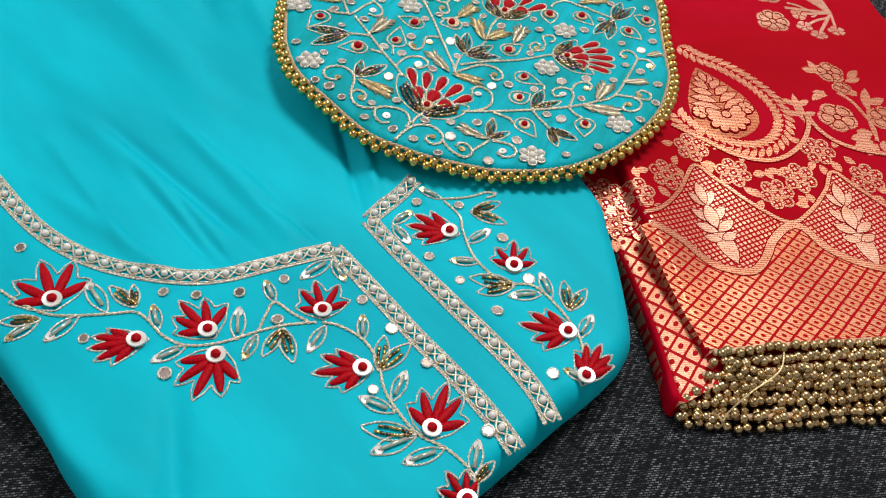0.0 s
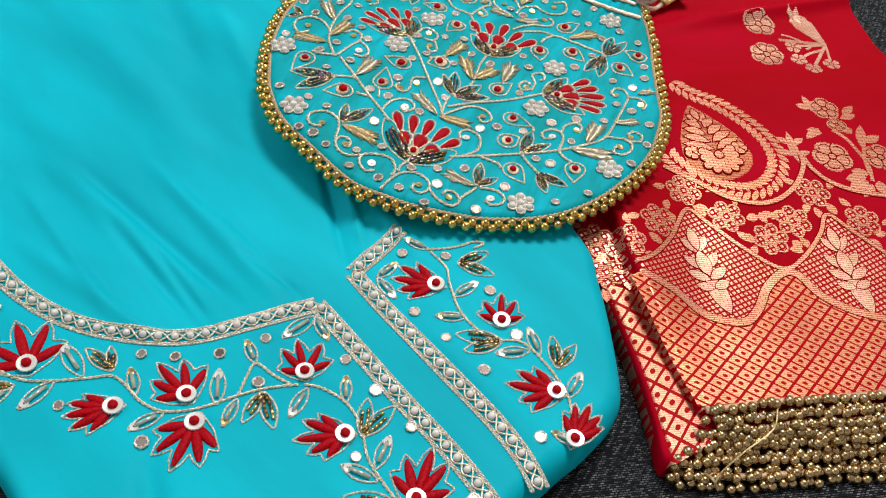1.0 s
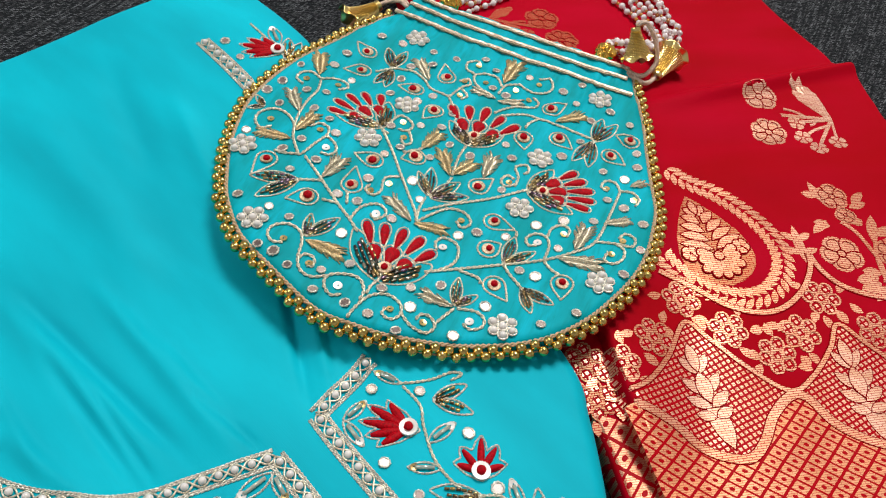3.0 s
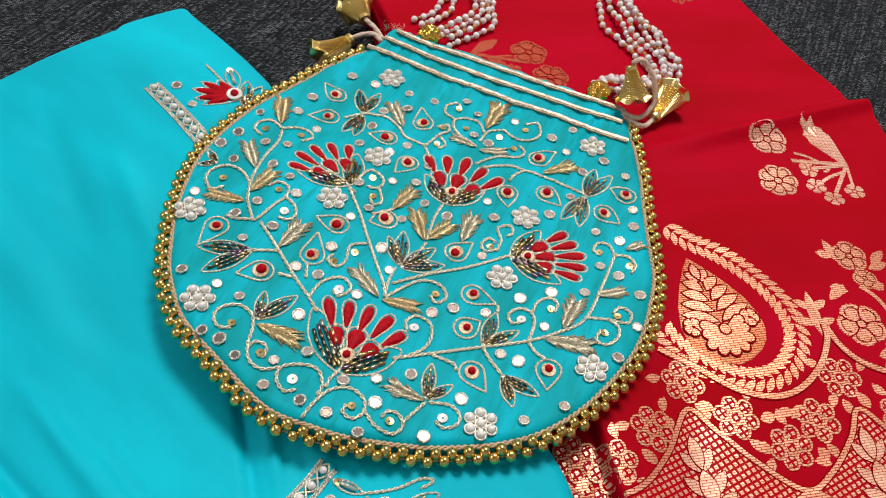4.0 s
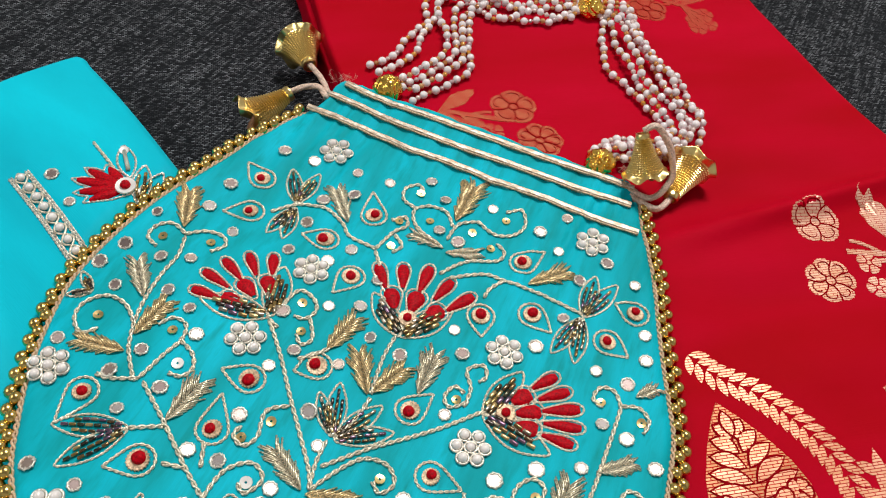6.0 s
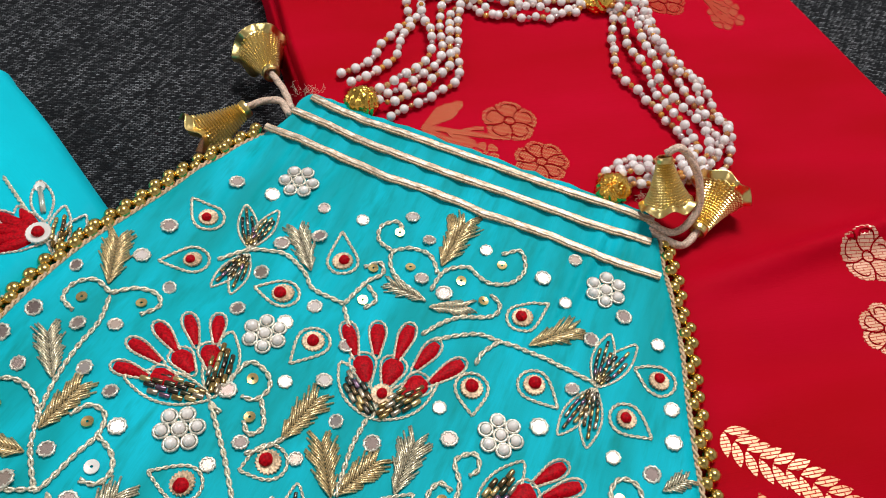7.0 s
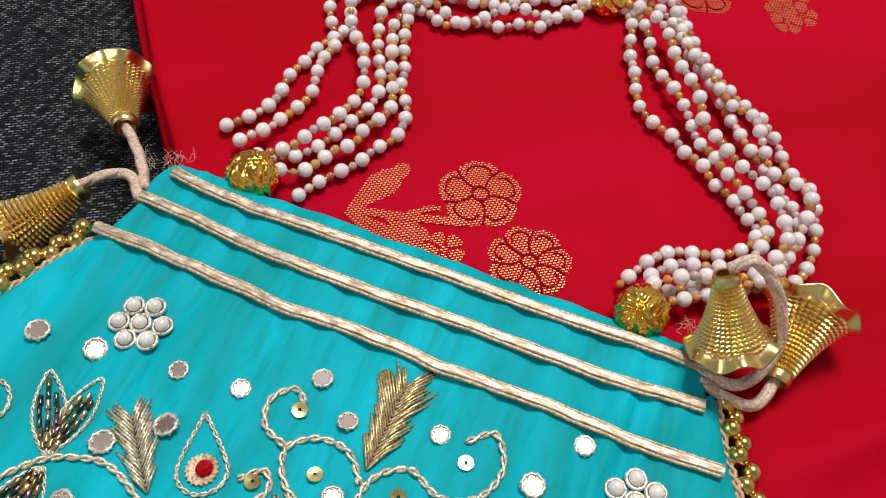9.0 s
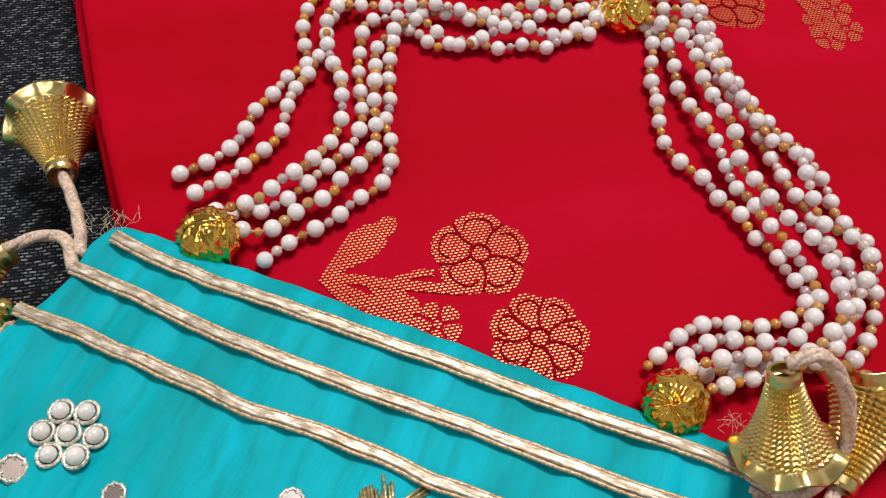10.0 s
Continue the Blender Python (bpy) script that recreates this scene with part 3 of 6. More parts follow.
def under_z(x, y):
    return 0.0105 + 0.006 * smooth_step(0.25, 0.33, y)


part("under_layer", cushion(UNDER, (0.18, 0.42), under_z, 0.0, 0.004, 12, 40), M_RED, saree, "lower folded layer of the same red silk")
M_LATTICE = lattice("lattice_brocade", (0.74, 0.36, 0.20), RED_GROUND, LATTICE_A, LATTICE_B, 0.09, 0.165, 0.42)
M_LATTICE_UNDER = lattice("lattice_brocade_large", (0.58, 0.31, 0.20), RED_GROUND, LATTICE_C, LATTICE_D, 0.09, 0.165, 0.40)
M_NET = lattice("net_brocade", (0.86, 0.54, 0.40), RED_GROUND, (330.0, 215.0, 0.0), (215.0, -330.0, 0.0), 0.20, 0.0, 0.38)


FOLD_Y = [p.y for p in RED_FOLD][::-1]
FOLD_X = [p.x for p in RED_FOLD][::-1]


def brocade_z(x, y):
    """The top layer, and the lower one past the top layer's fold."""
    past = smooth_step(-0.0015, 0.0030, x - float(np.interp(y, FOLD_Y, FOLD_X))) if y < 0.315 else 1.0
    return (under_z(x, y) + 0.0003) * (1 - past) + red_z(x, y) * past


def ring_flower(x, y, surface=brocade_z, mat=M_ZARI):
    """Six netted petals, each ringed in gold, round a netted middle."""
    c = mm(x, y)[0]
    bm, inner = bmesh.new(), bmesh.new()
    turn = (x * 13 + y * 7) % 60
    for k in range(7):
        a = radians(60 * k + turn)
        p = c + (Vector((math.cos(a), math.sin(a))) * 0.0062 if k < 6 else Vector((0, 0)))
        r = 0.0030 if k < 6 else 0.0025
        circle = [p + Vector((math.cos(t * math.pi / 6) * r, math.sin(t * math.pi / 6) * r * 1.08)) for t in range(12)]
        ribbon(bm, circle + [circle[0]], 0.0010, surface, 0.0004, 0.0009)
        flat_shape(inner, [p + (q - p) * 0.72 for q in circle], surface, 0.0003)
    ob = part("woven_flower", bm, mat, saree, smooth=False)
    for k in range(3):
        a = radians(120 * k + turn * 3 + 25)
        out = Vector((math.cos(a), math.sin(a)))
        leaf = bmesh.new()
        flat_shape(leaf, lens(c + out * 0.0098, c + out * 0.0165 + Vector((-out.y, out.x)) * 0.003, 0.0042, 0.0006), surface)
        part("woven_leaf", leaf, mat, ob, smooth=False)
    part("netted_petals", inner, M_NET, ob, smooth=False)


def woven_leaf(width, x0, y0, x1, y1, mat=None, surface=brocade_z):
    bm = bmesh.new()
    a, b = mm(x0, y0, x1, y1)
    flat_shape(bm, lens(a, b, width / 1000), surface)
    part("woven_leaf", bm, mat or M_ZARI, saree, smooth=False)


def net_spray(cx, cy, tx, ty, bx, by):
    """An upright spray of leaves and buds, each edged by a dark red line."""
    c, top, foot = mm(cx, cy, tx, ty, bx, by)
    way = (top - foot).normalized()
    side = Vector((-way.y, way.x))
    leaves = [(foot, c - way * 0.003, 0.0095)]
    for s in (1, -1):
        leaves += [(c - way * 0.013, c + side * s * 0.0085 - way * 0.010, 0.0050), (c - way * 0.008, c + side * s * 0.0100 - way * 0.002, 0.0052),
                   (c - way * 0.002, c + side * s * 0.0090 + way * 0.007, 0.0050), (c + way * 0.008, c + side * s * 0.0068 + way * 0.017, 0.0044)]
    leaves += [(c - way * 0.006, c + way * 0.009, 0.0072), (c + way * 0.009, c + way * 0.023, 0.0056)]
    for k, (p, q, w) in enumerate(leaves):
        bm = bmesh.new()
        flat_shape(bm, lens(p - (q - p) * 0.05, q + (q - p) * 0.05, w + 0.0008), red_z, 0.00035 + 0.00005 * k)
        edge = part("leaf_outline", bm, M_OUTLINE, saree, smooth=False)
        bm = bmesh.new()
        flat_shape(bm, lens(p, q, w), red_z, 0.00038 + 0.00005 * k)
        part("woven_leaf", bm, M_ZARI_PALE, edge, smooth=False)


def rosette(bm, c, radius, petals, surface, start=0.0):
    """A small open floret: oval petals round a dot."""
    for k in range(petals):
        a = start + 2 * math.pi * k / petals
        d = Vector((math.cos(a), math.sin(a)))
        flat_shape(bm, club(c + d * radius * 0.26, c + d * radius, radius * math.sin(math.pi / petals) * 1.5), surface)
    flat_shape(bm, [c + Vector((math.cos(t), math.sin(t))) * radius * 0.2 for t in np.linspace(0, 2 * math.pi, 9)[:-1]], surface)


def carnation(c, radius, petals, mat, start=0.0):
    """A full woven flower: a fringed disc whose petals are parted by red lines."""
    bm = bmesh.new()
    outline = []
    for j in range(petals * 12):
        a = start + 2 * math.pi * j / (petals * 12)
        lobe = abs(math.cos(petals * (a - start) / 2)) ** 0.6
        outline.append(c + Vector((math.cos(a), math.sin(a))) * radius * (0.82 + 0.17 * lobe + (0.025 if j % 2 else -0.02)))
    flat_shape(bm, outline, red_z, 0.00018, 2)
    ob = part("woven_flower", bm, mat, saree, smooth=False)
    lines = bmesh.new()
    for k in range(petals):
        edge = start + 2 * math.pi * (k + 0.5) / petals
        bend = Vector((-math.sin(edge), math.cos(edge))) * radius * 0.07
        d = Vector((math.cos(edge), math.sin(edge)))
        ribbon(lines, catmull([c + d * radius * 0.2, c + d * radius * 0.5 + bend, c + d * radius * 0.84], 4), radius * 0.055, red_z, 0.0004, 0.0012)
        mid = start + 2 * math.pi * k / petals
        arc = [c + Vector((math.cos(mid + t), math.sin(mid + t))) * radius * r for t, r in
               ((-2.4 / petals, 0.62), (-1.6 / petals, 0.78), (0, 0.82), (1.6 / petals, 0.78), (2.4 / petals, 0.62))]
        ribbon(lines, catmull(arc, 3), radius * 0.035, red_z, 0.00045, 0.0012)
    ring = [c + Vector((math.cos(t), math.sin(t))) * radius * 0.2 for t in np.linspace(0, 2 * math.pi, 13)]
    ribbon(lines, ring, radius * 0.05, red_z, 0.0005, 0.0008)
    part("petal_outline", lines, M_OUTLINE, ob, smooth=False)
    return ob


def bouquet(ax, ay, bx, by, tx, ty, ux, uy, s1x, s1y, s2x, s2y, s3x, s3y, s4x, s4y):
    """Two open flowers, a long serrated bud and small florets on a curling stem."""
    a, b, tip, foot, s1, s2, s3, s4 = mm(ax, ay, bx, by, tx, ty, ux, uy, s1x, s1y, s2x, s2y, s3x, s3y, s4x, s4y)
    mat = M_ZARI_PALE if a.x > 0.16 and a.y < 0.6 else M_ZARI_THIN
    carnation(a, 0.0112, 5, mat, 0.4)
    carnation(b, 0.0108, 7, mat, 1.0)
    way = tip - foot
    side = Vector((-way.y, way.x))
    if side.dot(a - foot) < 0:
        side = -side
    bm = bmesh.new()
    profile = ((0.0, 0.03), (0.2, 0.09), (0.42, 0.15), (0.56, 0.18), (0.64, 0.15), (0.72, 0.155), (0.78, 0.085), (0.9, 0.08), (1.0, 0.0))
    flat_shape(bm, [foot + way * f - side * w for f, w in profile] + [foot + way * (f * 0.97) + side * (w + 0.06 * f * f) for f, w in profile[::-1]], red_z)
    part("woven_bud", bm, mat, saree, smooth=False)
    hub = foot.lerp((a + b) / 2, 0.35)
    across = (b - a).normalized()
    for line, w in (([foot, foot.lerp(hub, 0.5) - side * 0.03, hub, hub.lerp((a + b) / 2, 0.62)], 0.0026), ([hub, hub.lerp(a, 0.3), hub.lerp(a, 0.45) + side * 0.05], 0.0019),
                    ([hub.lerp(foot, 0.3), hub.lerp(foot, 0.2) + across * 0.005, hub + across * 0.0062], 0.0017),
                    ([foot, foot.lerp(s1, 0.6), s1.lerp(foot, 0.2)], 0.0022), ([foot.lerp(s3, 0.2), foot.lerp(s2, 0.6), s2.lerp(foot, 0.2)], 0.0019),
                    ([foot, foot.lerp(s3, 0.5), s3.lerp(foot, 0.18)], 0.0022), ([foot, foot.lerp(s4, 0.6), s4.lerp(foot, 0.2)], 0.0016)):
        bm = bmesh.new()
        ribbon(bm, catmull(line, 8), w, red_z)
        part("woven_stem", bm, mat, saree, smooth=False)
    for c in (s1, s2, s3, s4):
        bm = bmesh.new()
        rosette(bm, c, 0.0052, 5, red_z, c.x * 900)
        part("woven_floret", bm, mat, saree, smooth=False)


def woven_rosette(radius, petals, x, y):
    carnation(mm(x, y)[0], radius, petals, M_ZARI, x * 0.7)


def woven_stem(width, *numbers):
    bm = bmesh.new()
    ribbon(bm, catmull(mm(*numbers), 8), width / 1000, red_z)
    part("woven_stem", bm, M_ZARI, saree, smooth=False)


def paisley_heart(tx, ty, fx, fy):
    """A pointed copper field filled by a branching spray over a fan-shaped flower, parted by red lines."""
    tip, foot = mm(tx, ty, fx, fy)
    way = foot - tip
    length = way.length
    way = way / length
    side = Vector((-way.y, way.x))

    def at(f, o):
        return tip + way * (length * f) + side * o

    half = ((0.0, 0.0), (0.10, 0.0050), (0.25, 0.0110), (0.42, 0.0164), (0.58, 0.0192), (0.70, 0.0190), (0.80, 0.0165), (0.87, 0.0120), (0.92, 0.0058))
    bm = bmesh.new()
    flat_shape(bm, [at(f, o) for f, o in half] + [at(0.94, 0)] + [at(f, -o) for f, o in half[:0:-1]], red_z, 0.00018, 5)
    field = part("woven_field", bm, M_ZARI_DIM, saree, "copper woven pointed field of the paisley", smooth=False)
    shapes = []
    for i, (f, reach) in enumerate(((0.14, 0.0052), (0.22, 0.0084), (0.31, 0.0112), (0.40, 0.0140), (0.49, 0.0162))):
        for s in (1, -1):
            shapes.append(lens(at(f + 0.10, s * 0.0010), at(f, s * reach), 0.0050, 0.0009 * s))
    shapes.append(lens(at(0.07, 0), at(0.22, 0), 0.0040))
    for s in (1, -1):
        for k in range(5):
            a = 2 * math.pi * k / 5
            c = at(0.60, s * 0.0138)
            d = Vector((math.cos(a), math.sin(a)))
            shapes.append(club(c + d * 0.0007, c + d * 0.0042, 0.0038))
    heart = at(0.66, 0)
    for k in range(9):
        a = radians(-112 + 28 * k)
        d = way * math.cos(a) + side * math.sin(a)
        shapes.append(club(heart + d * 0.0026, heart + d * (0.0130 if abs(k - 4) < 3 else 0.0110), 0.0048))
    shapes.append([heart + Vector((math.cos(t), math.sin(t))) * 0.0024 for t in np.linspace(0, 2 * math.pi, 11)[:-1]])
    for k, shape in enumerate(shapes):
        c = sum(shape, Vector((0, 0))) / len(shape)
        bm = bmesh.new()
        flat_shape(bm, [p + (p - c).normalized() * 0.0009 for p in shape], red_z, 0.00034 + 0.00002 * k)
        edge = part("leaf_outline", bm, M_OUTLINE, saree, smooth=False)
        bm = bmesh.new()
        flat_shape(bm, shape, red_z, 0.00038 + 0.00002 * k)
        part("woven_leaf", bm, M_ZARI, edge, smooth=False)


def paisley_finial(ax, ay, bx, by):
    a, b = mm(ax, ay, bx, by)
    way = (b - a).normalized()
    side = Vector((-way.y, way.x))
    bm = bmesh.new()
    flat_shape(bm, lens(a - way * 0.006, b, 0.0055), red_z)
    for s in (1, -1):
        flat_shape(bm, lens(a, a + side * s * 0.009 + way * 0.003, 0.0042), red_z)
        flat_shape(bm, lens(a + way * 0.008, a + side * s * 0.008 + way * 0.013, 0.0042), red_z)
    part("woven_finial", bm, M_ZARI, saree, smooth=False)


def border():
    """The gold border: lattice, net panels, wave, zigzag and garland bands, and the paisley's leafy edge."""
    wave, hem, zigzag = catmull(WAVE, 8), catmull(HEM, 8), catmull(ZIGZAG, 8)
    bm = bmesh.new()
    strip(bm, wave, hem, red_z, 0.00025, 90, 24)
    part("lattice_border", bm, M_LATTICE, saree, "gold woven lattice border with red dots")
    bm = bmesh.new()
    strip(bm, zigzag, wave, brocade_z, 0.00022, 110, 16)
    part("net_panel", bm, M_NET, saree, "gold woven net panel")
    for line, w, name in ((wave, 0.0042, "wave_band"), (zigzag, 0.0021, "zigzag_band"), (catmull(GARLAND, 8), 0.0026, "garland_band"), (catmull(GARLAND_NEXT, 8), 0.0026, "garland_band")):
        bm = bmesh.new()
        ribbon(bm, line, w + 0.0012, brocade_z, 0.0003, 0.0012)
        part("band_outline", bm, M_OUTLINE, saree, smooth=False)
        bm = bmesh.new()
        ribbon(bm, line, w, brocade_z, 0.00055, 0.0012)
        part(name, bm, M_ZARI, saree, smooth=False)
    bm = bmesh.new()
    edge = even(catmull(PAISLEY_EDGE, 8), 0.0041)
    for i in range(1, len(edge) - 1):
        way = (edge[i + 1] - edge[i - 1]).normalized()
        side = Vector((-way.y, way.x))
        for s in (1, -1):
            flat_shape(bm, lens(edge[i] - way * 0.0030 + side * s * 0.0002, edge[i] + way * 0.0026 + side * s * 0.0062, 0.0033), red_z)
    part("paisley_edge", bm, M_ZARI, saree, smooth=False)
    bm = bmesh.new()
    rim = catmull([p + Vector((0.0040, 0.001)) for p in UNDER_FOLD], 6)
    fold = catmull([p + Vector((0.003, 0)) for p in RED_FOLD[:-1]] + mm(160, 203), 6)
    strip(bm, rim[15:], fold[15:], under_z, 0.0004, 40, 12)
    part("under_lattice", bm, M_LATTICE_UNDER, saree, "gold woven lattice on the lower layer")
    fold_face("under_fold", UNDER_FOLD, 15, under_z, 0.0, M_LATTICE_UNDER)
    fold_face("top_fold", RED_FOLD, 13, red_z, 0.0100, M_LATTICE)


def fold_face(name, fold, start, surface, low, mat):
    """The woven face of a rounded fold, from its top down to what lies under it."""
    line = catmull(fold, 6)[start:]
    n = len(line)
    bm = bmesh.new()
    rows = []
    for i, p in enumerate(line):
        way = (line[min(i + 1, n - 1)] - line[max(i - 1, 0)]).normalized()
        out = Vector((way.y, -way.x))
        row = []
        for k in range(8):
            r = k / 7
            q = p - out * (0.0042 * r) + out * (0.0006 * (1 - r * 0.7))
            row.append(bm.verts.new((q.x, q.y, low + 0.0004 + (surface(q.x, q.y) - low) * math.sqrt(max(0.0, 1 - (1 - r) ** 2)))))
        rows.append(row)
    for a, b in zip(rows, rows[1:]):
        for k in range(7):
            bm.faces.new((a[k], a[k + 1], b[k + 1], b[k]))
    bmesh.ops.recalc_face_normals(bm, faces=bm.faces)
    part(name, bm, mat, saree, "gold woven lattice turning over the fold")


def hem_row(k, z, *numbers):
    """A gilt braid with small antique gold beads sewn along it in two files."""
    line = even(catmull(mm(*numbers), 8), 0.0022)
    bm = bmesh.new()
    tube(bm, [Vector((p.x, p.y + 0.0030, z + 0.0008)) for p in line], 0.0016, 6, flat=0.7)
    braid_ob = part("hem_braid", bm, M_PIPING, saree)
    for i, p in enumerate(line):
        up = 0.0018 if i % 2 else -0.0014
        piece("bead", BEAD_SMALL, braid_ob, p.x + random.uniform(-0.0012, 0.0012), p.y + up * 0.9 + random.uniform(-0.0011, 0.0011), max(z + up + random.uniform(-0.0008, 0.0012), 0.0021), random.uniform(0, 6), random.uniform(0.93, 1.07), (random.uniform(-0.4, 0.4), 0))


BEAD_SMALL = mesh_from("bead", ball(0.0022, 14, 10, 0.94), M_GOLD_DULL)

# ---- the kurta ----
kurta = thing("kurta", 0, 0, 0, "folded teal silk kurta with an embroidered neckline", "kurta")
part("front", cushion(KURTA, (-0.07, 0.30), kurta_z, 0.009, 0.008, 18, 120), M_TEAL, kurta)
part("back", cushion(KURTA_BACK, (-0.07, 0.30), lambda x, y: 0.0135, 0.0, 0.006, 12, 30), M_TEAL, kurta, "back half folded under the front")

bm = bmesh.new()
disc(bm, 0.0019, 0.00035, 10)
MIRROR = mesh_from("mirror", bm, M_MIRROR, False)
bm = bmesh.new()
ring = [Vector((math.cos(a) * (0.00195 + 0.00026 * (i % 2)), math.sin(a) * (0.00195 + 0.00026 * (i % 2)), 0.0003)) for i, a in enumerate(np.linspace(0, 2 * math.pi, 21)[:-1])]
tube(bm, ring, 0.00038, 5, True)
for a in np.linspace(0, 2 * math.pi, 7)[:-1]:
    d = Vector((math.cos(a), math.sin(a), 0))
    tube(bm, [d * 0.0014 + Vector((0, 0, 0.0005)), d * 0.0026 + Vector((0, 0, 0.0001))], 0.0002, 4)
RIM = mesh_from("thread_rim", bm, M_SILVER)
bm = bmesh.new()
disc(bm, 0.0020, 0.0003, 18, 0.0004)
M_WHITE_SEQUIN = mesh_from("sequin", bm, M_SEQUIN, False)
bm = bmesh.new()
disc(bm, 0.0017, 0.0003, 18, 0.0004)
M_GILT_SEQUIN = mesh_from("gilt_sequin", bm, M_SEQUIN_GOLD, False)
bm = bmesh.new()
disc(bm, 0.0038, 0.0006, 40, 0.0010, 0.0, 0.03)
EYE_WHITE = mesh_from("eye_sequin", bm, M_SEQUIN, False)
bm = bmesh.new()
disc(bm, 0.0033, 0.0006, 40, 0.0010, 0.0, 0.07)
EYE_GOLD = mesh_from("eye_disc", bm, M_FRINGE, False)
bm = ball(0.0016, 14, 10, 0.75)
for v in bm.verts:
    v.co *= 1 + 0.10 * noise.noise(v.co * 1400)
KNOT = mesh_from("knot", bm, M_RED_THREAD)
BUGLE_DARK = bugle_mesh("dark_bugle", M_BUGLE_DARK)
BUGLE_GOLD = bugle_mesh("gold_bugle", M_BUGLE_GOLD)
PEARL_BAND = mesh_from("band_pearl", ball(0.00155, 14, 10), M_PEARL_DULL)
PEARL_FLOWER = mesh_from("flower_pearl", ball(0.00162, 14, 10), M_PEARL_DULL)
PEARL = mesh_from("pearl", ball(0.00196, 18, 12), M_PEARL)
SEED = mesh_from("seed_bead", ball(0.00128, 10, 6, 0.95), M_AMBER)
BEAD = mesh_from("bead", ball(0.0023, 16, 12), M_GOLD)


def mirror(owner, x, y, surface):
    x, y = x / 1000, y / 1000
    size = random.uniform(0.86, 1.15)
    sway = 0.20 if owner is potli else 0.12
    tilt = (random.uniform(-sway, sway), random.uniform(-sway, sway))
    ob = piece("mirror", MIRROR, owner, x, y, surface(x, y) + 0.0003, random.uniform(0, 6), size, tilt)
    piece("thread_rim", RIM, ob, 0, 0, 0)


def sequin(owner, x, y, surface, me):
    x, y = x / 1000, y / 1000
    piece("sequin", me, owner, x, y, surface(x, y) + 0.0005, random.uniform(0, 6), 1, (random.uniform(-0.2, 0.2), random.uniform(-0.2, 0.2)))


def band(*lines):
    """A neckline band: two edge stitches, two threads crossing between pearls."""
    for numbers in lines:
        line = even(catmull(mm(*numbers), 8), 0.0005)
        n = len(line)
        sides = []
        for i, p in enumerate(line):
            a, b = line[max(i - 4, 0)], line[min(i + 4, n - 1)]
            way = (b - a).normalized()
            sides.append(Vector((-way.y, way.x)))
        edge = None
        for off in (0.0036, 0.0027, -0.0027, -0.0036):
            bm = bmesh.new()
            twist(bm, [p + s * off for p, s in zip(line, sides)], kurta_z, 0.0011)
            edge = part("band_edge", bm, M_SILVER, kurta)
        bm = bmesh.new()
        for phase in (0.0, math.pi):
            wave = [p + s * (0.0021 * math.sin(math.pi * i * 0.0005 / 0.0062 + phase)) for i, (p, s) in enumerate(zip(line, sides))]
            tube(bm, [Vector((p.x, p.y, kurta_z(p.x, p.y) + 0.0008)) for p in wave[::2]], 0.00042, 5)
        lace = part("band_lace", bm, M_CHAMPAGNE, kurta)
        for i in range(6, n, 12):
            k = min(max(round((i // 12 + 0.5) * 0.0062 / 0.0005), 0), n - 1)
            if k < n - 3:
                p = line[k]
                piece("band_pearl", PEARL_BAND, lace, p.x, p.y, kurta_z(p.x, p.y) + 0.0014, random.uniform(0, 6), random.uniform(0.93, 1.06))


def stem(*numbers):
    stitch("stem", kurta, mm(*numbers), kurta_z, M_CHAMPAGNE, 0.0014)


def red_flower(spread, ex, ey, tx, ty):
    """Five red satin fingers spread from a white sequin, edged by a spiky silver stitch."""
    eye, tip = mm(ex, ey, tx, ty)
    way = tip - eye
    length = way.length
    heading = math.atan2(way.y, way.x)
    bm = bmesh.new()
    outline = []
    back = eye - way * 0.26
    outline.append(back)
    for k in range(5):
        a = heading + radians(spread * (k - 2) / 2 * 1.08 + random.uniform(-4, 4))
        reach = length * (0.70, 0.90, 1.0, 0.84, 0.66)[k] * random.uniform(0.93, 1.05)
        d = Vector((math.cos(a), math.sin(a)))
        petal(bm, eye + d * length * 0.05, eye + d * reach, length * 0.215, kurta_z, 0.0, 0.0017, 0.42)
        if k:
            b = heading + radians(spread * (k - 2.5) / 2 * 1.08)
            outline.append(eye + Vector((math.cos(b), math.sin(b))) * length * 0.66)
        outline.append(eye + d * (reach + length * 0.12))
    body = part("flower", bm, M_RED_THREAD, kurta, "red satin-stitched flower with silver edging")
    bm = bmesh.new()
    line = []
    for a, b in zip(outline, outline[1:] + outline[:1]):
        bend = Vector((-(b - a).y, (b - a).x)) * -0.08
        line += [a, (a + b) / 2 + bend]
    twist(bm, [p for p in even(line, 0.0006, True)], kurta_z, 0.0009, True)
    part("edging", bm, M_SILVER, body)
    ring_ob = piece("eye_sequin", EYE_WHITE, body, eye.x, eye.y, kurta_z(eye.x, eye.y) + 0.0016, heading, 1.0, (random.uniform(-0.1, 0.1), random.uniform(-0.1, 0.1)))
    piece("knot", KNOT, ring_ob, 0, 0, 0.0009, 0.5, 1.2)


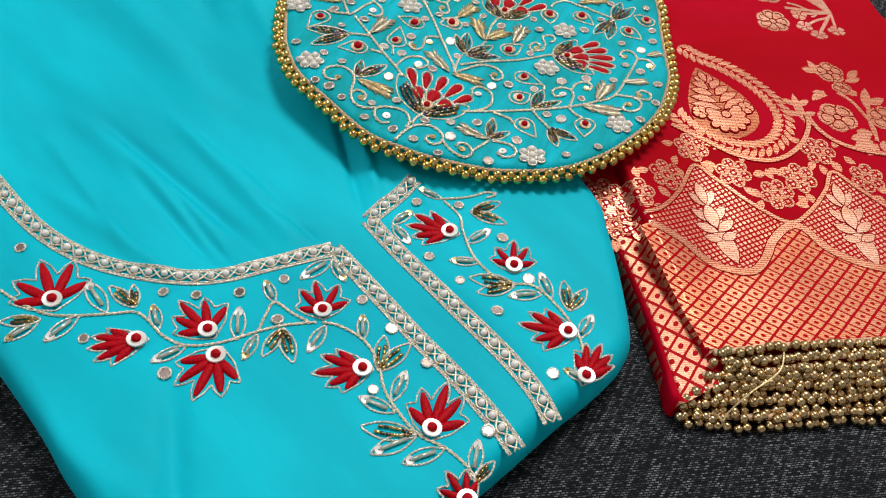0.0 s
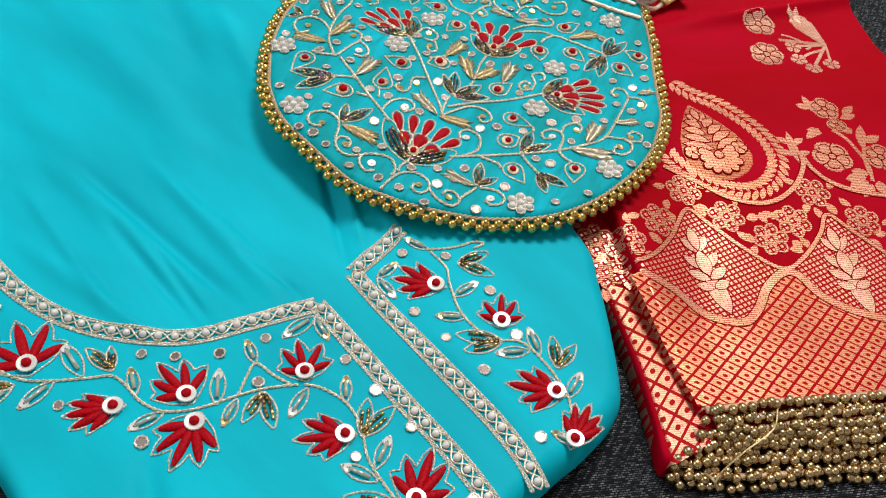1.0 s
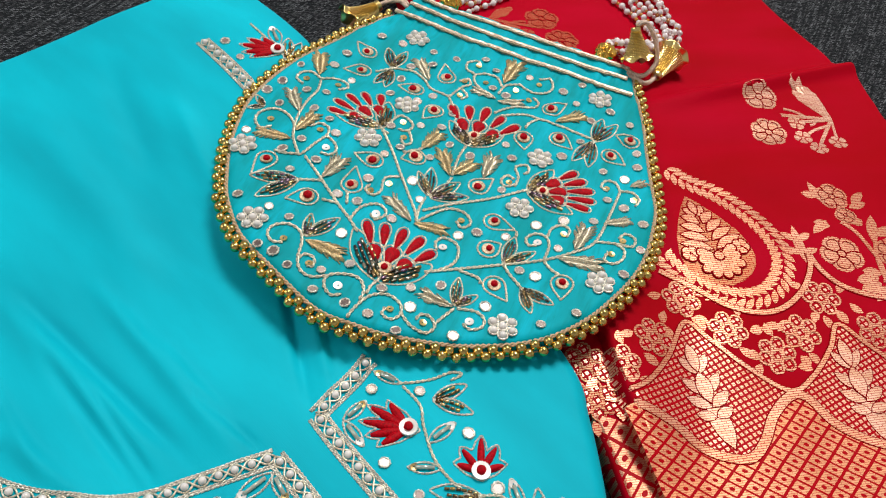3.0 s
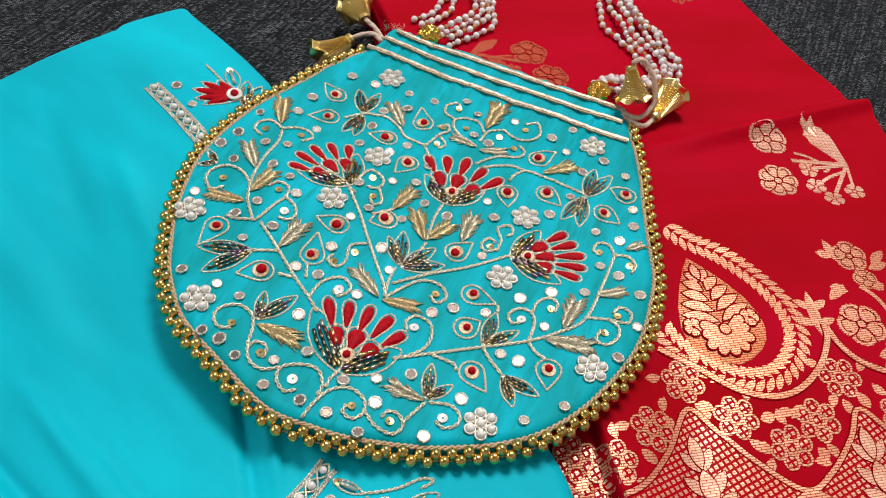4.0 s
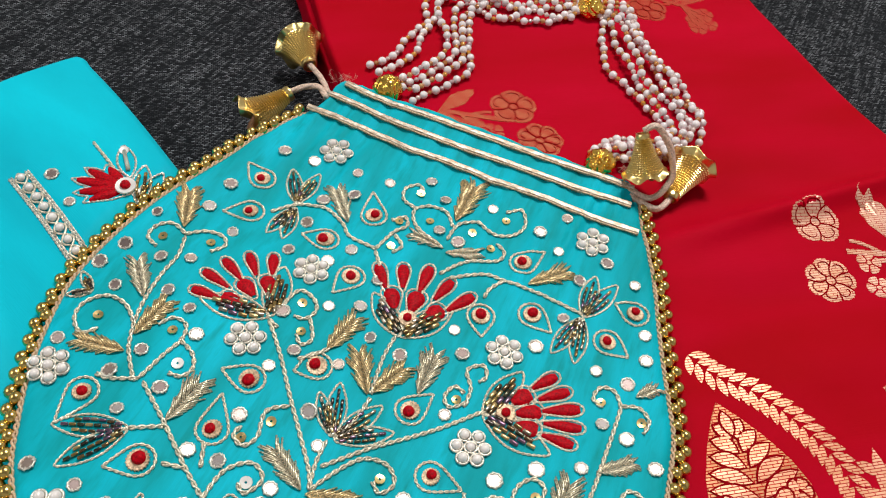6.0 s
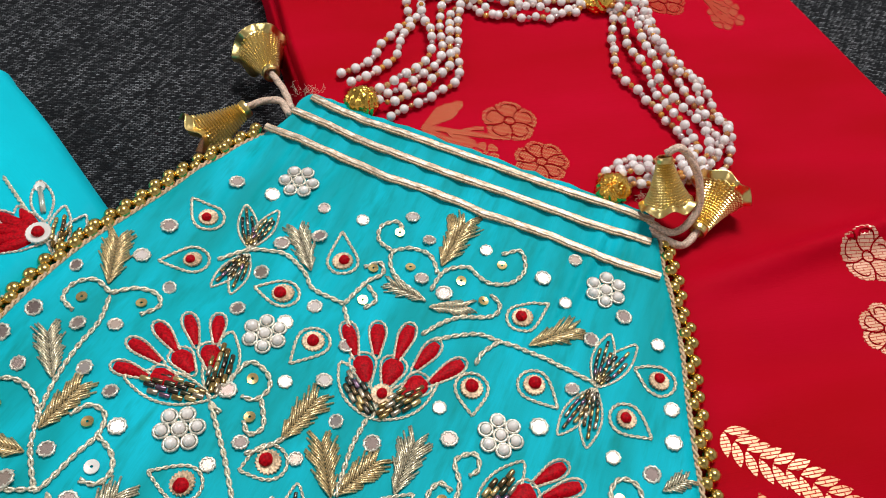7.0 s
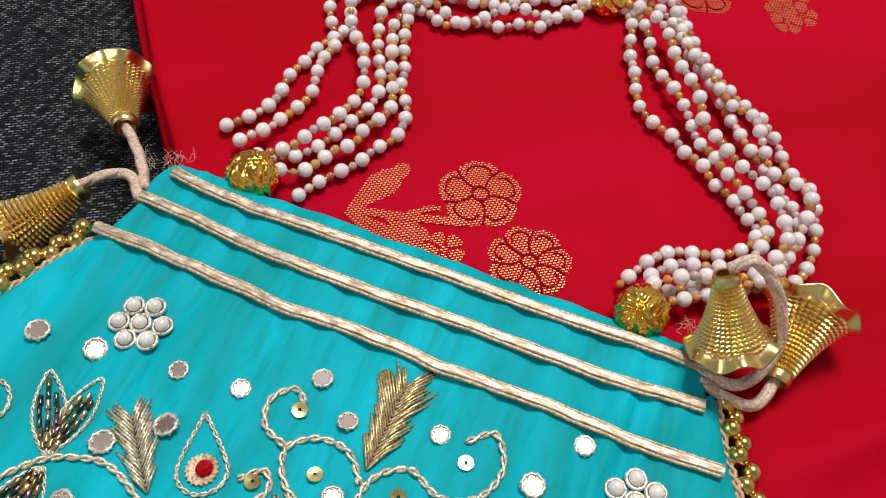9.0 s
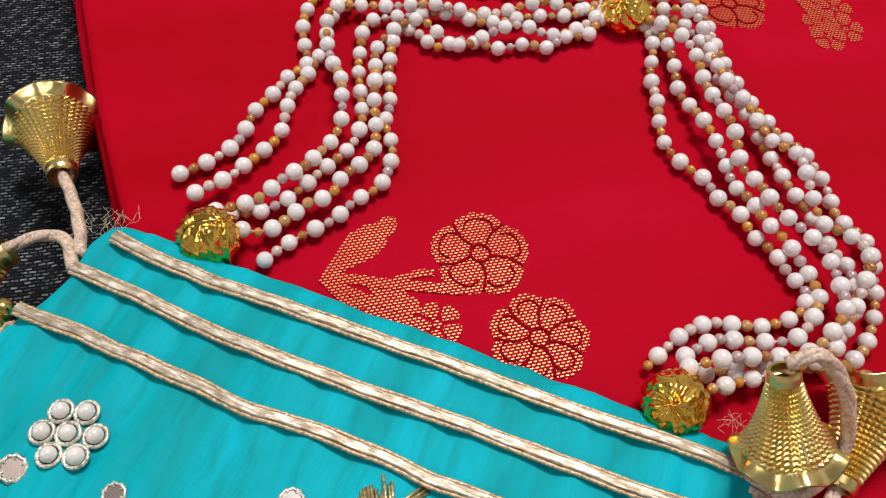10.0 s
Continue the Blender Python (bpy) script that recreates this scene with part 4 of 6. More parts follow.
def kurta_leaf(kind, bx, by, tx, ty):
    base, tip = mm(bx, by, tx, ty)
    length = (tip - base).length
    leaf = stitch("leaf", kurta, lens(base, tip, length * 0.36), kurta_z, M_SILVER, 0.0010, True)
    if kind:
        bugles(leaf, BUGLE_GOLD, base, tip, length * 0.36, kurta_z, 2, 0.0022, 0.0007)
    else:
        bm = bmesh.new()
        a, b = base.lerp(tip, 0.2), base.lerp(tip, 0.78)
        tube(bm, [Vector((a.x, a.y, kurta_z(a.x, a.y) + 0.0009)), Vector((b.x, b.y, kurta_z(b.x, b.y) + 0.0009))], 0.00085, 7)
        part("bugle_bead", bm, M_BUGLE_CLEAR, leaf)
        c = base.lerp(tip, 0.82)
        piece("sequin", M_WHITE_SEQUIN if length > 0.0135 else M_GILT_SEQUIN, leaf, c.x, c.y, kurta_z(c.x, c.y) + 0.0007, 0, 0.85, (0.2, 0.1))


# ---- the bag ----
potli = thing("potli_bag", 0, 0, 0, "teal silk potli bag with zari embroidery and gold bead edging", "bag")


def inset(line, distance):
    out = []
    for i, p in enumerate(line):
        a, b = line[max(i - 1, 0)], line[min(i + 1, len(line) - 1)]
        way = (b - a).normalized()
        out.append(p + Vector((-way.y, way.x)) * distance)
    return out


BAG_MID = (0.045, 0.39)
PANEL = inset(BEAD_LINE, 0.0036)[1:] + MOUTH
BACK = inset(BEAD_LINE, 0.0150)[1:] + MOUTH[:-2]
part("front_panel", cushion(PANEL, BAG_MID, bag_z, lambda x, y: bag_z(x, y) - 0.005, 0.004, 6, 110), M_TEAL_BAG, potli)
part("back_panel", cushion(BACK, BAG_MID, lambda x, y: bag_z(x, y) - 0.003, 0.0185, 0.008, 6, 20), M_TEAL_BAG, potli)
rim_line = even(catmull(inset(BEAD_LINE, 0.0040), 8), 0.002)
bm = bmesh.new()
twist(bm, rim_line, lambda x, y: bag_z(x, y) - 0.0022, 0.0021, pitch=0.0050)
part("edge_cord", bm, M_PIPING, potli, "twisted gold-brown edge cord")
bead_line = even(catmull(BEAD_LINE, 8), 0.0031)
bm = bmesh.new()
tube(bm, [Vector((p.x, p.y, bag_z(p.x, p.y) - 0.0040)) for p in bead_line[::2]], 0.0003, 4)
string_ob = part("bead_string", bm, M_PIPING, potli)
for i, p in enumerate(bead_line):
    a, b = bead_line[max(i - 1, 0)], bead_line[min(i + 1, len(bead_line) - 1)]
    way = (b - a).normalized()
    side = Vector((-way.y, way.x)) * ((0.0020 if i % 2 else -0.0005) + random.uniform(-0.0004, 0.0004))
    q = p + side
    piece("bead", BEAD, string_ob, q.x, q.y, bag_z(p.x, p.y) - (0.0024 if i % 2 else 0.0034) + random.uniform(-0.0004, 0.0004), random.uniform(0, 6), random.uniform(0.95, 1.05))


def vine(*numbers):
    stitch("vine", potli, mm(*numbers), bag_z, M_CHAMPAGNE, 0.00165)


def gold_leaf(bx, by, tx, ty):
    base, tip = mm(bx, by, tx, ty)
    zari_leaf(potli, base, tip, bag_z, max((tip - base).length * 0.42, 0.0054), M_GOLD_THREAD if random.random() < 0.45 else M_LEAF_THREAD)


def dark_leaf(bx, by, tx, ty):
    base, tip = mm(bx, by, tx, ty)
    bead_leaf(potli, base, tip, bag_z, (tip - base).length * 0.34, 3, BUGLE_DARK, M_CHAMPAGNE, "leaf of dark iridescent bugle beads")


def bag_lotus(spread, has_eye, bx, by, tx, ty, l1x, l1y, l2x, l2y):
    """A lotus: five outer and three inner red petals, a knotted eye, two leaves of bugle beads."""
    base, tip, leaf1, leaf2 = mm(bx, by, tx, ty, l1x, l1y, l2x, l2y)
    way = tip - base
    length = way.length
    heading = math.atan2(way.y, way.x)
    lines, petals = bmesh.new(), []
    for count, near, far, wide in ((5, 0.58, 0.95, 0.125), (3, 0.32, 0.58, 0.185)):
        for k in range(count):
            f = (k - (count - 1) / 2) / ((count - 1) / 2)
            a = heading + radians(spread * f * (1.05 if count == 5 else 0.9))
            d = Vector((math.cos(a), math.sin(a)))
            p, q = base + d * length * near, base + d * length * far * (1 - 0.05 * abs(f)) * random.uniform(0.96, 1.03)
            bm = bmesh.new()
            petal(bm, p, q, length * wide * random.uniform(0.92, 1.06), bag_z, 0.0, 0.0015, 0.30, 0.75)
            petals.append(bm)
            twist(lines, catmull(club(p - d * length * 0.03, q + d * length * 0.035, length * wide * 1.22), 3, True), bag_z, 0.0009, True)
    body = part("lotus", lines, M_CHAMPAGNE, potli, "red satin-stitched lotus with silver outlines")
    for bm in petals:
        part("petal", bm, M_RED_THREAD, body)
    if has_eye:
        e = base + way * 0.22
        ring_ob = piece("eye_disc", EYE_GOLD, body, e.x, e.y, bag_z(e.x, e.y) + 0.0006)
        piece("knot", KNOT, ring_ob, 0, 0, 0.0009, 0.7)
    for leaf_tip in (leaf1, leaf2):
        size = (leaf_tip - base).length
        shape = lens(base, leaf_tip, size * 0.42, 0.0)
        leaf = stitch("bead_leaf", potli, shape, bag_z, M_CHAMPAGNE, 0.0010, True, "broad leaf of dark iridescent bugle beads")
        bugles(leaf, BUGLE_DARK, base, leaf_tip, size * 0.40, bag_z, 4, 0.0034, 0.0008)


def eye_drop(ex, ey, tx, ty):
    """A red knot on a gold fringed disc, inside a stitched teardrop."""
    eye, tip = mm(ex, ey, tx, ty)
    way = (tip - eye).normalized()
    side = Vector((-way.y, way.x))
    r = 0.0050
    shape = [tip]
    for a in (58, 105, 145, 180, 215, 255, 302):
        d = way * math.cos(radians(a)) + side * math.sin(radians(a))
        shape.append(eye + d * r)
    ob = stitch("teardrop", potli, shape + [tip], bag_z, M_CHAMPAGNE, 0.0011)
    ring_ob = piece("eye_disc", EYE_GOLD, ob, eye.x, eye.y, bag_z(eye.x, eye.y) + 0.0003, random.uniform(0, 6), random.uniform(0.85, 1.05), (random.uniform(-0.12, 0.12), random.uniform(-0.12, 0.12)))
    piece("knot", KNOT, ring_ob, random.uniform(-0.0006, 0.0006), random.uniform(-0.0006, 0.0006), 0.0008, random.uniform(0, 6), random.uniform(1.05, 1.3))


def pearl_flower(turn, x, y):
    """Seven pearls, each held in a ring of silver thread."""
    c = mm(x, y)[0]
    bm = bmesh.new()
    spots = []
    for k in range(7):
        a = radians(60 * k + turn)
        spots.append(c + (Vector((math.cos(a), math.sin(a))) * 0.0046 if k < 6 else Vector((0, 0))))
        p = spots[-1]
        ring = [Vector((p.x + math.cos(t) * 0.00205, p.y + math.sin(t) * 0.00205, bag_z(p.x, p.y) + 0.0007)) for t in np.linspace(0, 2 * math.pi, 17)[:-1]]
        tube(bm, ring, 0.00042, 6, True)
    ob = part("pearl_flower", bm, M_SILVER, potli, "flower of seven small pearls ringed in silver")
    for p in spots:
        piece("flower_pearl", PEARL_FLOWER, ob, p.x, p.y, bag_z(p.x, p.y) + 0.0011, random.uniform(0, 6), random.uniform(0.92, 1.04))


def braid(*numbers):
    """A flat zari braid: one band of pressed wire, with three low files and a wavering edge."""
    line = even(catmull(mm(*numbers), 10), 0.0008)
    n = len(line)
    bm = bmesh.new()
    rows = []
    profile = ((-1.0, -0.0002), (-0.92, 0.0006), (-0.62, 0.0010), (-0.33, 0.0006), (0.0, 0.0010), (0.33, 0.0006), (0.62, 0.0010), (0.92, 0.0006), (1.0, -0.0002))
    for i, p in enumerate(line):
        a, b = line[max(i - 2, 0)], line[min(i + 2, n - 1)]
        way = (b - a).normalized()
        side = Vector((-way.y, way.x))
        sway = 0.00045 * noise.noise((p.x * 120, p.y * 120, 2.0))
        half = 0.00094 * (1 + 0.20 * noise.noise((p.x * 260, p.y * 260, 5.0)))
        deck = bag_z(p.x, p.y) - 0.9 * pleat(p.x, p.y) + 0.0008
        row = []
        for s, up in profile:
            q = p + side * (half * s + sway)
            row.append(bm.verts.new((q.x, q.y, deck + up + (0.0002 if abs(s) < 1 else -0.0008))))
        rows.append(row)
    for a, b in zip(rows, rows[1:]):
        for k in range(len(profile) - 1):
            bm.faces.new((a[k], b[k], b[k + 1], a[k + 1]))
    bmesh.ops.recalc_face_normals(bm, faces=bm.faces)
    band_ob = part("zari_braid", bm, M_BRAID, potli, "pale gold zari braid sewn along the mouth")
    for off in (-0.00118, 0.00118):
        bm = bmesh.new()
        edge = inset(line, off)
        edge = [p + Vector((0, 0.00045 * noise.noise((p.x * 120, p.y * 120, 2.0)))) for p in edge]
        tube(bm, [Vector((p.x, p.y, bag_z(p.x, p.y) - 0.9 * pleat(p.x, p.y) + 0.0011)) for p in edge], 0.00042, 6)
        part("edge_thread", bm, M_FRINGE, band_ob)


def strand(height, *numbers):
    """A string of pearls with an amber bead after each one."""
    line = even(catmull(mm(*numbers), 8), 0.0032)
    def rise(i):
        return max(height + 0.0012 * math.sin(i * 0.7 + height * 9000), red_z(line[i].x, line[i].y) + 0.0023)
    pts = [Vector((p.x, p.y, rise(i))) for i, p in enumerate(line)]
    bm = bmesh.new()
    tube(bm, pts, 0.00035, 4)
    ob = part("pearl_strand", bm, M_CORD, potli, "strand of white pearls and amber beads")
    for i, p in enumerate(pts):
        if i % 2 == 0:
            piece("pearl", PEARL, ob, p.x, p.y, p.z, random.uniform(0, 6), random.uniform(0.93, 1.05), (random.uniform(0, 3), 0))
        else:
            piece("seed_bead", SEED, ob, p.x, p.y, p.z, random.uniform(0, 6), random.uniform(0.85, 1.12), (random.uniform(0, 3), 0))


def bell_mesh():
    """A foil bell: a collar, a cone wound with wire and a wavy trumpet lip, open at the mouth."""
    bm = bmesh.new()
    sides, rings = 72, []
    profile = [(0.0, 0.0024), (0.0, 0.0031), (0.0008, 0.0034), (0.0024, 0.0034), (0.0028, 0.0030)]
    rows = 16
    for i in range(rows):
        f = i / (rows - 1)
        z = 0.0030 + 0.0158 * f
        r = 0.0032 + 0.0036 * f + 0.0020 * f ** 2.4
        profile += [(z, r - 0.00045), (z + 0.00025, r + 0.00035), (z + 0.00075, r + 0.00035), (z + 0.00098, r - 0.00045)]
    wound = len(profile)
    profile += [(0.0200, 0.0091), (0.0212, 0.0100), (0.0220, 0.0109), (0.0223, 0.0112), (0.0219, 0.0107), (0.0208, 0.0096), (0.0185, 0.0078), (0.012, 0.0046), (0.004, 0.0024)]
    for k, (z, r) in enumerate(profile):
        ring = []
        for j in range(sides):
            a = 2 * math.pi * j / sides
            lip = smooth_step(0.0175, 0.0223, z)
            rr = r * (1 + 0.07 * math.cos(6 * a + 0.6) * lip)
            if 5 <= k < wound and (k - 5) % 4 in (1, 2):
                rr += 0.00008 if j % 2 else -0.00042
            ring.append(bm.verts.new((math.cos(a) * rr, math.sin(a) * rr, z - 0.0016 * math.cos(6 * a + 0.6) * lip)))
        rings.append(ring)
    for k, (a, b) in enumerate(zip(rings, rings[1:])):
        for j in range(sides):
            face = bm.faces.new((a[j], a[(j + 1) % sides], b[(j + 1) % sides], b[j]))
            face.smooth = k >= wound - 1
    return mesh_from("bell", bm, M_BELL, False)


BELL = bell_mesh()


def tassel(points, narrow, mouth, size=1.0, wide=1.0):
    """A drawstring end: a twisted peach cord with a gold bell on it."""
    line = even(catmull([Vector(p) for p in points], 10), 0.0008)
    bm = bmesh.new()
    for phase in (0.0, 2.09, 4.19):
        strand_line = []
        for i, p in enumerate(line):
            a, b = line[max(i - 1, 0)], line[min(i + 1, len(line) - 1)]
            way = (b - a).normalized()
            side = way.cross(Vector((0, 0, 1))).normalized()
            up = side.cross(way)
            t = phase + i * 0.22
            strand_line.append(p + (side * math.cos(t) + up * math.sin(t)) * 0.00042)
        tube(bm, strand_line, 0.00105, 6)
    cord = part("drawstring", bm, M_CORD, potli, "twisted peach silk drawstring")
    bell = new("bell", BELL)
    bell.parent = cord
    way = Vector(mouth) - Vector(narrow)
    bell.rotation_euler = way.to_track_quat("Z", "Y").to_euler()
    bell.location = narrow
    bell.scale = (size * wide, size * wide, size)
    bell["label"] = "wire-wound gold foil bell with a wavy lip"
    bm = bmesh.new()
    tube(bm, catmull([Vector((0, 0, 0.010)), Vector((0.001, 0.001, 0.017)), Vector((0.0025, 0.0, 0.0215)), Vector((0.0045, -0.001, 0.0245))], 6), lambda f: 0.0013 + 0.0011 * f, 7)
    part("cord_end", bm, M_COPPER_CORD, bell, "knotted copper-coloured cord end")
    return cord


def gold_ball(p, z, radius):
    """A filigree ball: a sphere pressed with swirling ridges."""
    bm = ball(radius, 72, 48)
    for v in bm.verts:
        a, b = math.atan2(v.co.y, v.co.x), v.co.z / radius
        v.co *= 1 + 0.05 * math.sin(7 * a + 6 * b + 2 * math.sin(3 * a)) + 0.16 * abs(noise.noise(v.co * 1100))
    ob = part("filigree_ball", bm, M_GOLD_BRIGHT, potli, "bright gold filigree ball")
    ob.location = (p.x, p.y, z)
    ob.rotation_euler = (0.5, 0.3, p.x * 40)


def loose_thread(name, owner, points, radius, mat):
    bm = bmesh.new()
    tube(bm, catmull([Vector(p) for p in points], 10), radius, 5)
    part(name, bm, mat, owner)


def frayed(cx, cy, cz, count):
    """A tuft of torn silk fibres at a corner of the mouth."""
    bm = bmesh.new()
    for _ in range(count):
        a = random.uniform(0, 2 * math.pi)
        p = Vector((cx + random.uniform(-0.006, 0.006), cy + random.uniform(-0.002, 0.003), cz + random.uniform(-0.001, 0.001)))
        d = Vector((math.cos(a), abs(math.sin(a)) + 0.2, random.uniform(0.1, 0.6))) * random.uniform(0.0012, 0.0034)
        k = Vector((random.uniform(-1, 1), random.uniform(-1, 1), random.uniform(-0.5, 0.5))) * 0.0016
        tube(bm, catmull([p, p + d * 0.5 + k, p + d], 4), 0.000045, 3)
    tagged(part("frayed_fibres", bm, M_CORD, potli), kind="stuff")


# ---- the bag's embroidery ----
vine(7.7, 293.6, 10.6, 300.1, 15.6, 306.9, 22.6, 309.4, 28.5, 306.0, 29.3, 300.4, 25.5, 297.0, 21.7, 299.0, 22.7, 302.5)
vine(29.1, 301.6, 34.1, 295.9, 40.6, 293.9, 44.3, 297.8, 42.1, 302.4, 37.9, 302.7, 36.1, 299.6)
vine(11.5, 303.7, 12.6, 308.6, 9.9, 314.5, 3.5, 315.4, -3.4, 312.8, -4.2, 307.4, -0.7, 303.0, 3.6, 304.5)
vine(-3.4, 312.8, -10.2, 310.4, -15.4, 312.9, -17.5, 319.1, -17.4, 327.6, -19.4, 333.7, -24.9, 336.8, -30.9, 334.7, -32.9, 330.0, -30.0, 325.3, -25.3, 325.7)
vine(-17.3, 318.4, -14.9, 321.4, -10.8, 320.4, -10.5, 316.1, -12.9, 315.6)
vine(17.3, 315.3, 15.1, 312.0, 13.9, 307.6)
vine(51.8, 309.6, 46.8, 303.1, 43.9, 299.0)
vine(53.0, 309.8, 61.1, 309.7, 65.1, 305.9, 64.0, 301.5, 59.2, 299.8, 56.1, 302.3)
vine(-26.3, 380.3, -16.4, 368.0, -6.8, 355.1, 0.5, 346.4, 5.1, 340.2)
vine(0.5, 346.4, 4.6, 355.7, 12.0, 359.6, 16.2, 355.1, 11.9, 349.9, 9.2, 352.6)
vine(6.7, 411.0, 13.5, 397.1, 18.7, 384.4, 24.4, 371.5, 29.1, 360.4, 30.4, 354.1)
vine(32.9, 370.9, 30.9, 363.5, 30.2, 355.6)
vine(19.5, 380.2, 12.7, 377.0, 11.8, 368.3, 8.0, 364.6, 4.6, 367.6, 6.5, 370.8)
vine(32.5, 362.0, 48.3, 371.3, 68.8, 381.3, 83.2, 389.7)
vine(30.4, 354.1, 37.1, 361.0, 44.9, 366.6, 52.7, 365.9, 55.7, 360.3, 51.5, 356.5, 48.9, 359.9)
vine(37.1, 325.9, 52.1, 331.8, 72.2, 338.1, 90.4, 342.5, 102.5, 348.1, 114.3, 357.4, 123.5, 380.1, 129.3, 396.9)
vine(129.3, 396.0, 127.4, 402.4, 122.5, 403.5, 119.7, 398.8, 122.9, 395.9)
vine(129.3, 396.9, 135.4, 396.9, 138.4, 392.2, 136.1, 387.3)
vine(114.3, 358.0, 124.4, 358.1, 132.0, 357.6, 133.9, 363.5, 129.6, 366.0, 126.1, 362.3)
vine(124.4, 358.1, 127.9, 354.4, 126.8, 348.3, 122.1, 344.4, 118.0, 346.2, 120.2, 351.9)
vine(90.4, 342.5, 92.8, 351.7, 91.4, 357.8, 86.5, 359.5, 82.2, 356.0, 83.4, 351.6, 87.1, 351.9)
vine(92.1, 357.8, 94.1, 363.6, 99.1, 366.8, 102.7, 363.8, 101.0, 358.8)
vine(90.4, 341.8, 93.4, 337.0, 97.6, 333.9)
vine(72.2, 338.1, 75.0, 332.8, 78.8, 327.7, 80.5, 325.2)
vine(41.1, 327.4, 48.4, 332.9, 51.2, 339.1, 50.1, 345.9, 44.1, 348.2, 40.4, 344.5, 41.4, 339.8)
vine(52.2, 331.1, 60.9, 328.5, 62.4, 325.4)
vine(-29.7, 441.9, -35.1, 445.6, -40.2, 442.8, -41.6, 437.4, -37.6, 433.8)
vine(-29.7, 441.9, -23.2, 445.5, -17.2, 444.7, -15.3, 440.4, -19.5, 436.2)
vine(-29.5, 440.7, -29.5, 431.6, -32.3, 422.7, -34.7, 411.2, -35.3, 400.9, -34.2, 391.5)
vine(-35.3, 400.9, -39.9, 407.4, -46.7, 410.0, -53.1, 406.6, -54.6, 400.6, -50.6, 394.7, -45.8, 397.3)
vine(-34.2, 391.5, -30.5, 382.9, -28.3, 381.1, -22.7, 390.6, -18.8, 397.1, -18.9, 403.0, -23.6, 405.1, -27.5, 401.6)
vine(-19.3, 397.0, -14.2, 392.7, -12.7, 387.6, -15.4, 384.0, -19.6, 384.5)
vine(-28.3, 381.1, -36.7, 379.9, -41.0, 380.9)
vine(-3.4, 462.0, 5.4, 467.4, 16.5, 467.5, 24.3, 461.3, 27.8, 455.7, 38.1, 451.5)
vine(38.1, 451.5, 43.7, 460.2, 48.7, 464.4, 47.6, 468.5, 42.6, 466.6)
vine(44.6, 459.2, 47.9, 454.5, 44.5, 450.7)
vine(63.3, 456.0, 52.4, 465.2, 51.0, 473.5, 57.7, 476.1, 63.9, 473.1, 66.4, 467.3)
vine(51.0, 473.5, 46.0, 478.0, 46.3, 483.8, 50.9, 486.5, 53.6, 482.9)
vine(64.7, 460.4, 68.6, 468.5, 76.1, 471.1, 82.3, 465.7, 89.9, 466.3, 95.0, 472.6, 93.3, 479.9, 87.2, 477.6)
vine(63.2, 443.7, 72.4, 450.7, 84.2, 452.9, 87.1, 457.5, 84.0, 461.1)
vine(67.0, 442.3, 79.9, 445.9, 87.3, 444.3, 94.5, 442.3, 103.1, 439.2, 116.7, 432.8)
vine(87.3, 444.3, 82.2, 439.5, 80.3, 435.3)
vine(41.0, 442.6, 38.2, 450.4)
vine(50.0, 413.4, 47.2, 405.5, 45.9, 399.2, 44.4, 389.7)
vine(9.1, 416.3, 14.1, 425.6, 19.7, 423.2, 21.6, 418.3, 18.5, 413.9, 14.5, 414.4)
vine(20.1, 414.4, 22.2, 406.2, 18.8, 403.3, 16.8, 406.9)
vine(28.6, 403.9, 22.9, 399.7, 18.9, 397.7)
vine(75.7, 390.0, 77.6, 397.3, 75.9, 404.1, 81.5, 406.7, 82.8, 402.5, 80.2, 400.2)
vine(77.1, 392.0, 71.0, 389.1, 68.9, 392.9, 72.0, 397.2, 75.5, 395.1)
vine(-26.1, 364.5, -16.2, 366.7)
vine(-13.6, 355.1, -6.7, 354.6)
vine(-2.3, 355.6, -3.2, 363.2)
vine(77.7, 356.3, 77.6, 360.1)
vine(34.3, 372.6, 39.7, 378.2, 44.5, 388.2)
vine(6.7, 411.0, 10.1, 408.3)
gold_leaf(-31.0, 444.2, -33.9, 465.1)
gold_leaf(-35.3, 411.0, -42.5, 427.5)
gold_leaf(-34.1, 396.1, -26.8, 412.1)
gold_leaf(-34.5, 389.9, -52.3, 392.3)
gold_leaf(27.5, 402.6, 36.4, 419.2)
gold_leaf(26.3, 461.8, 18.5, 479.6)
gold_leaf(-16.4, 368.0, -8.5, 384.5)
gold_leaf(43.5, 388.6, 37.8, 406.2)
gold_leaf(44.4, 389.7, 55.3, 402.5)
gold_leaf(59.8, 391.8, 64.9, 410.4)
gold_leaf(67.2, 469.4, 75.3, 492.4)
gold_leaf(63.3, 456.0, 50.3, 461.6)
gold_leaf(64.2, 453.9, 78.0, 455.8)
gold_leaf(96.0, 443.7, 112.8, 452.7)
gold_leaf(-16.7, 329.2, 1.7, 324.8)
gold_leaf(28.3, 353.0, 16.6, 366.7)
gold_leaf(28.8, 352.6, 44.7, 352.7)
gold_leaf(51.7, 310.0, 36.5, 314.4)
gold_leaf(119.0, 371.1, 133.1, 376.5)
gold_leaf(104.5, 349.9, 111.5, 368.2)
gold_leaf(96.4, 343.8, 117.2, 342.4)
gold_leaf(134.4, 401.0, 142.6, 405.7)
dark_leaf(5.3, 468.2, 0.4, 486.1)
dark_leaf(5.3, 468.2, 11.4, 485.3)
dark_leaf(4.9, 465.7, -2.9, 451.2)
dark_leaf(5.4, 465.8, 3.4, 449.5)
dark_leaf(-52.4, 411.0, -60.3, 408.6)
dark_leaf(-52.4, 411.0, -58.3, 418.6)
dark_leaf(-26.4, 364.7, -48.3, 362.8)
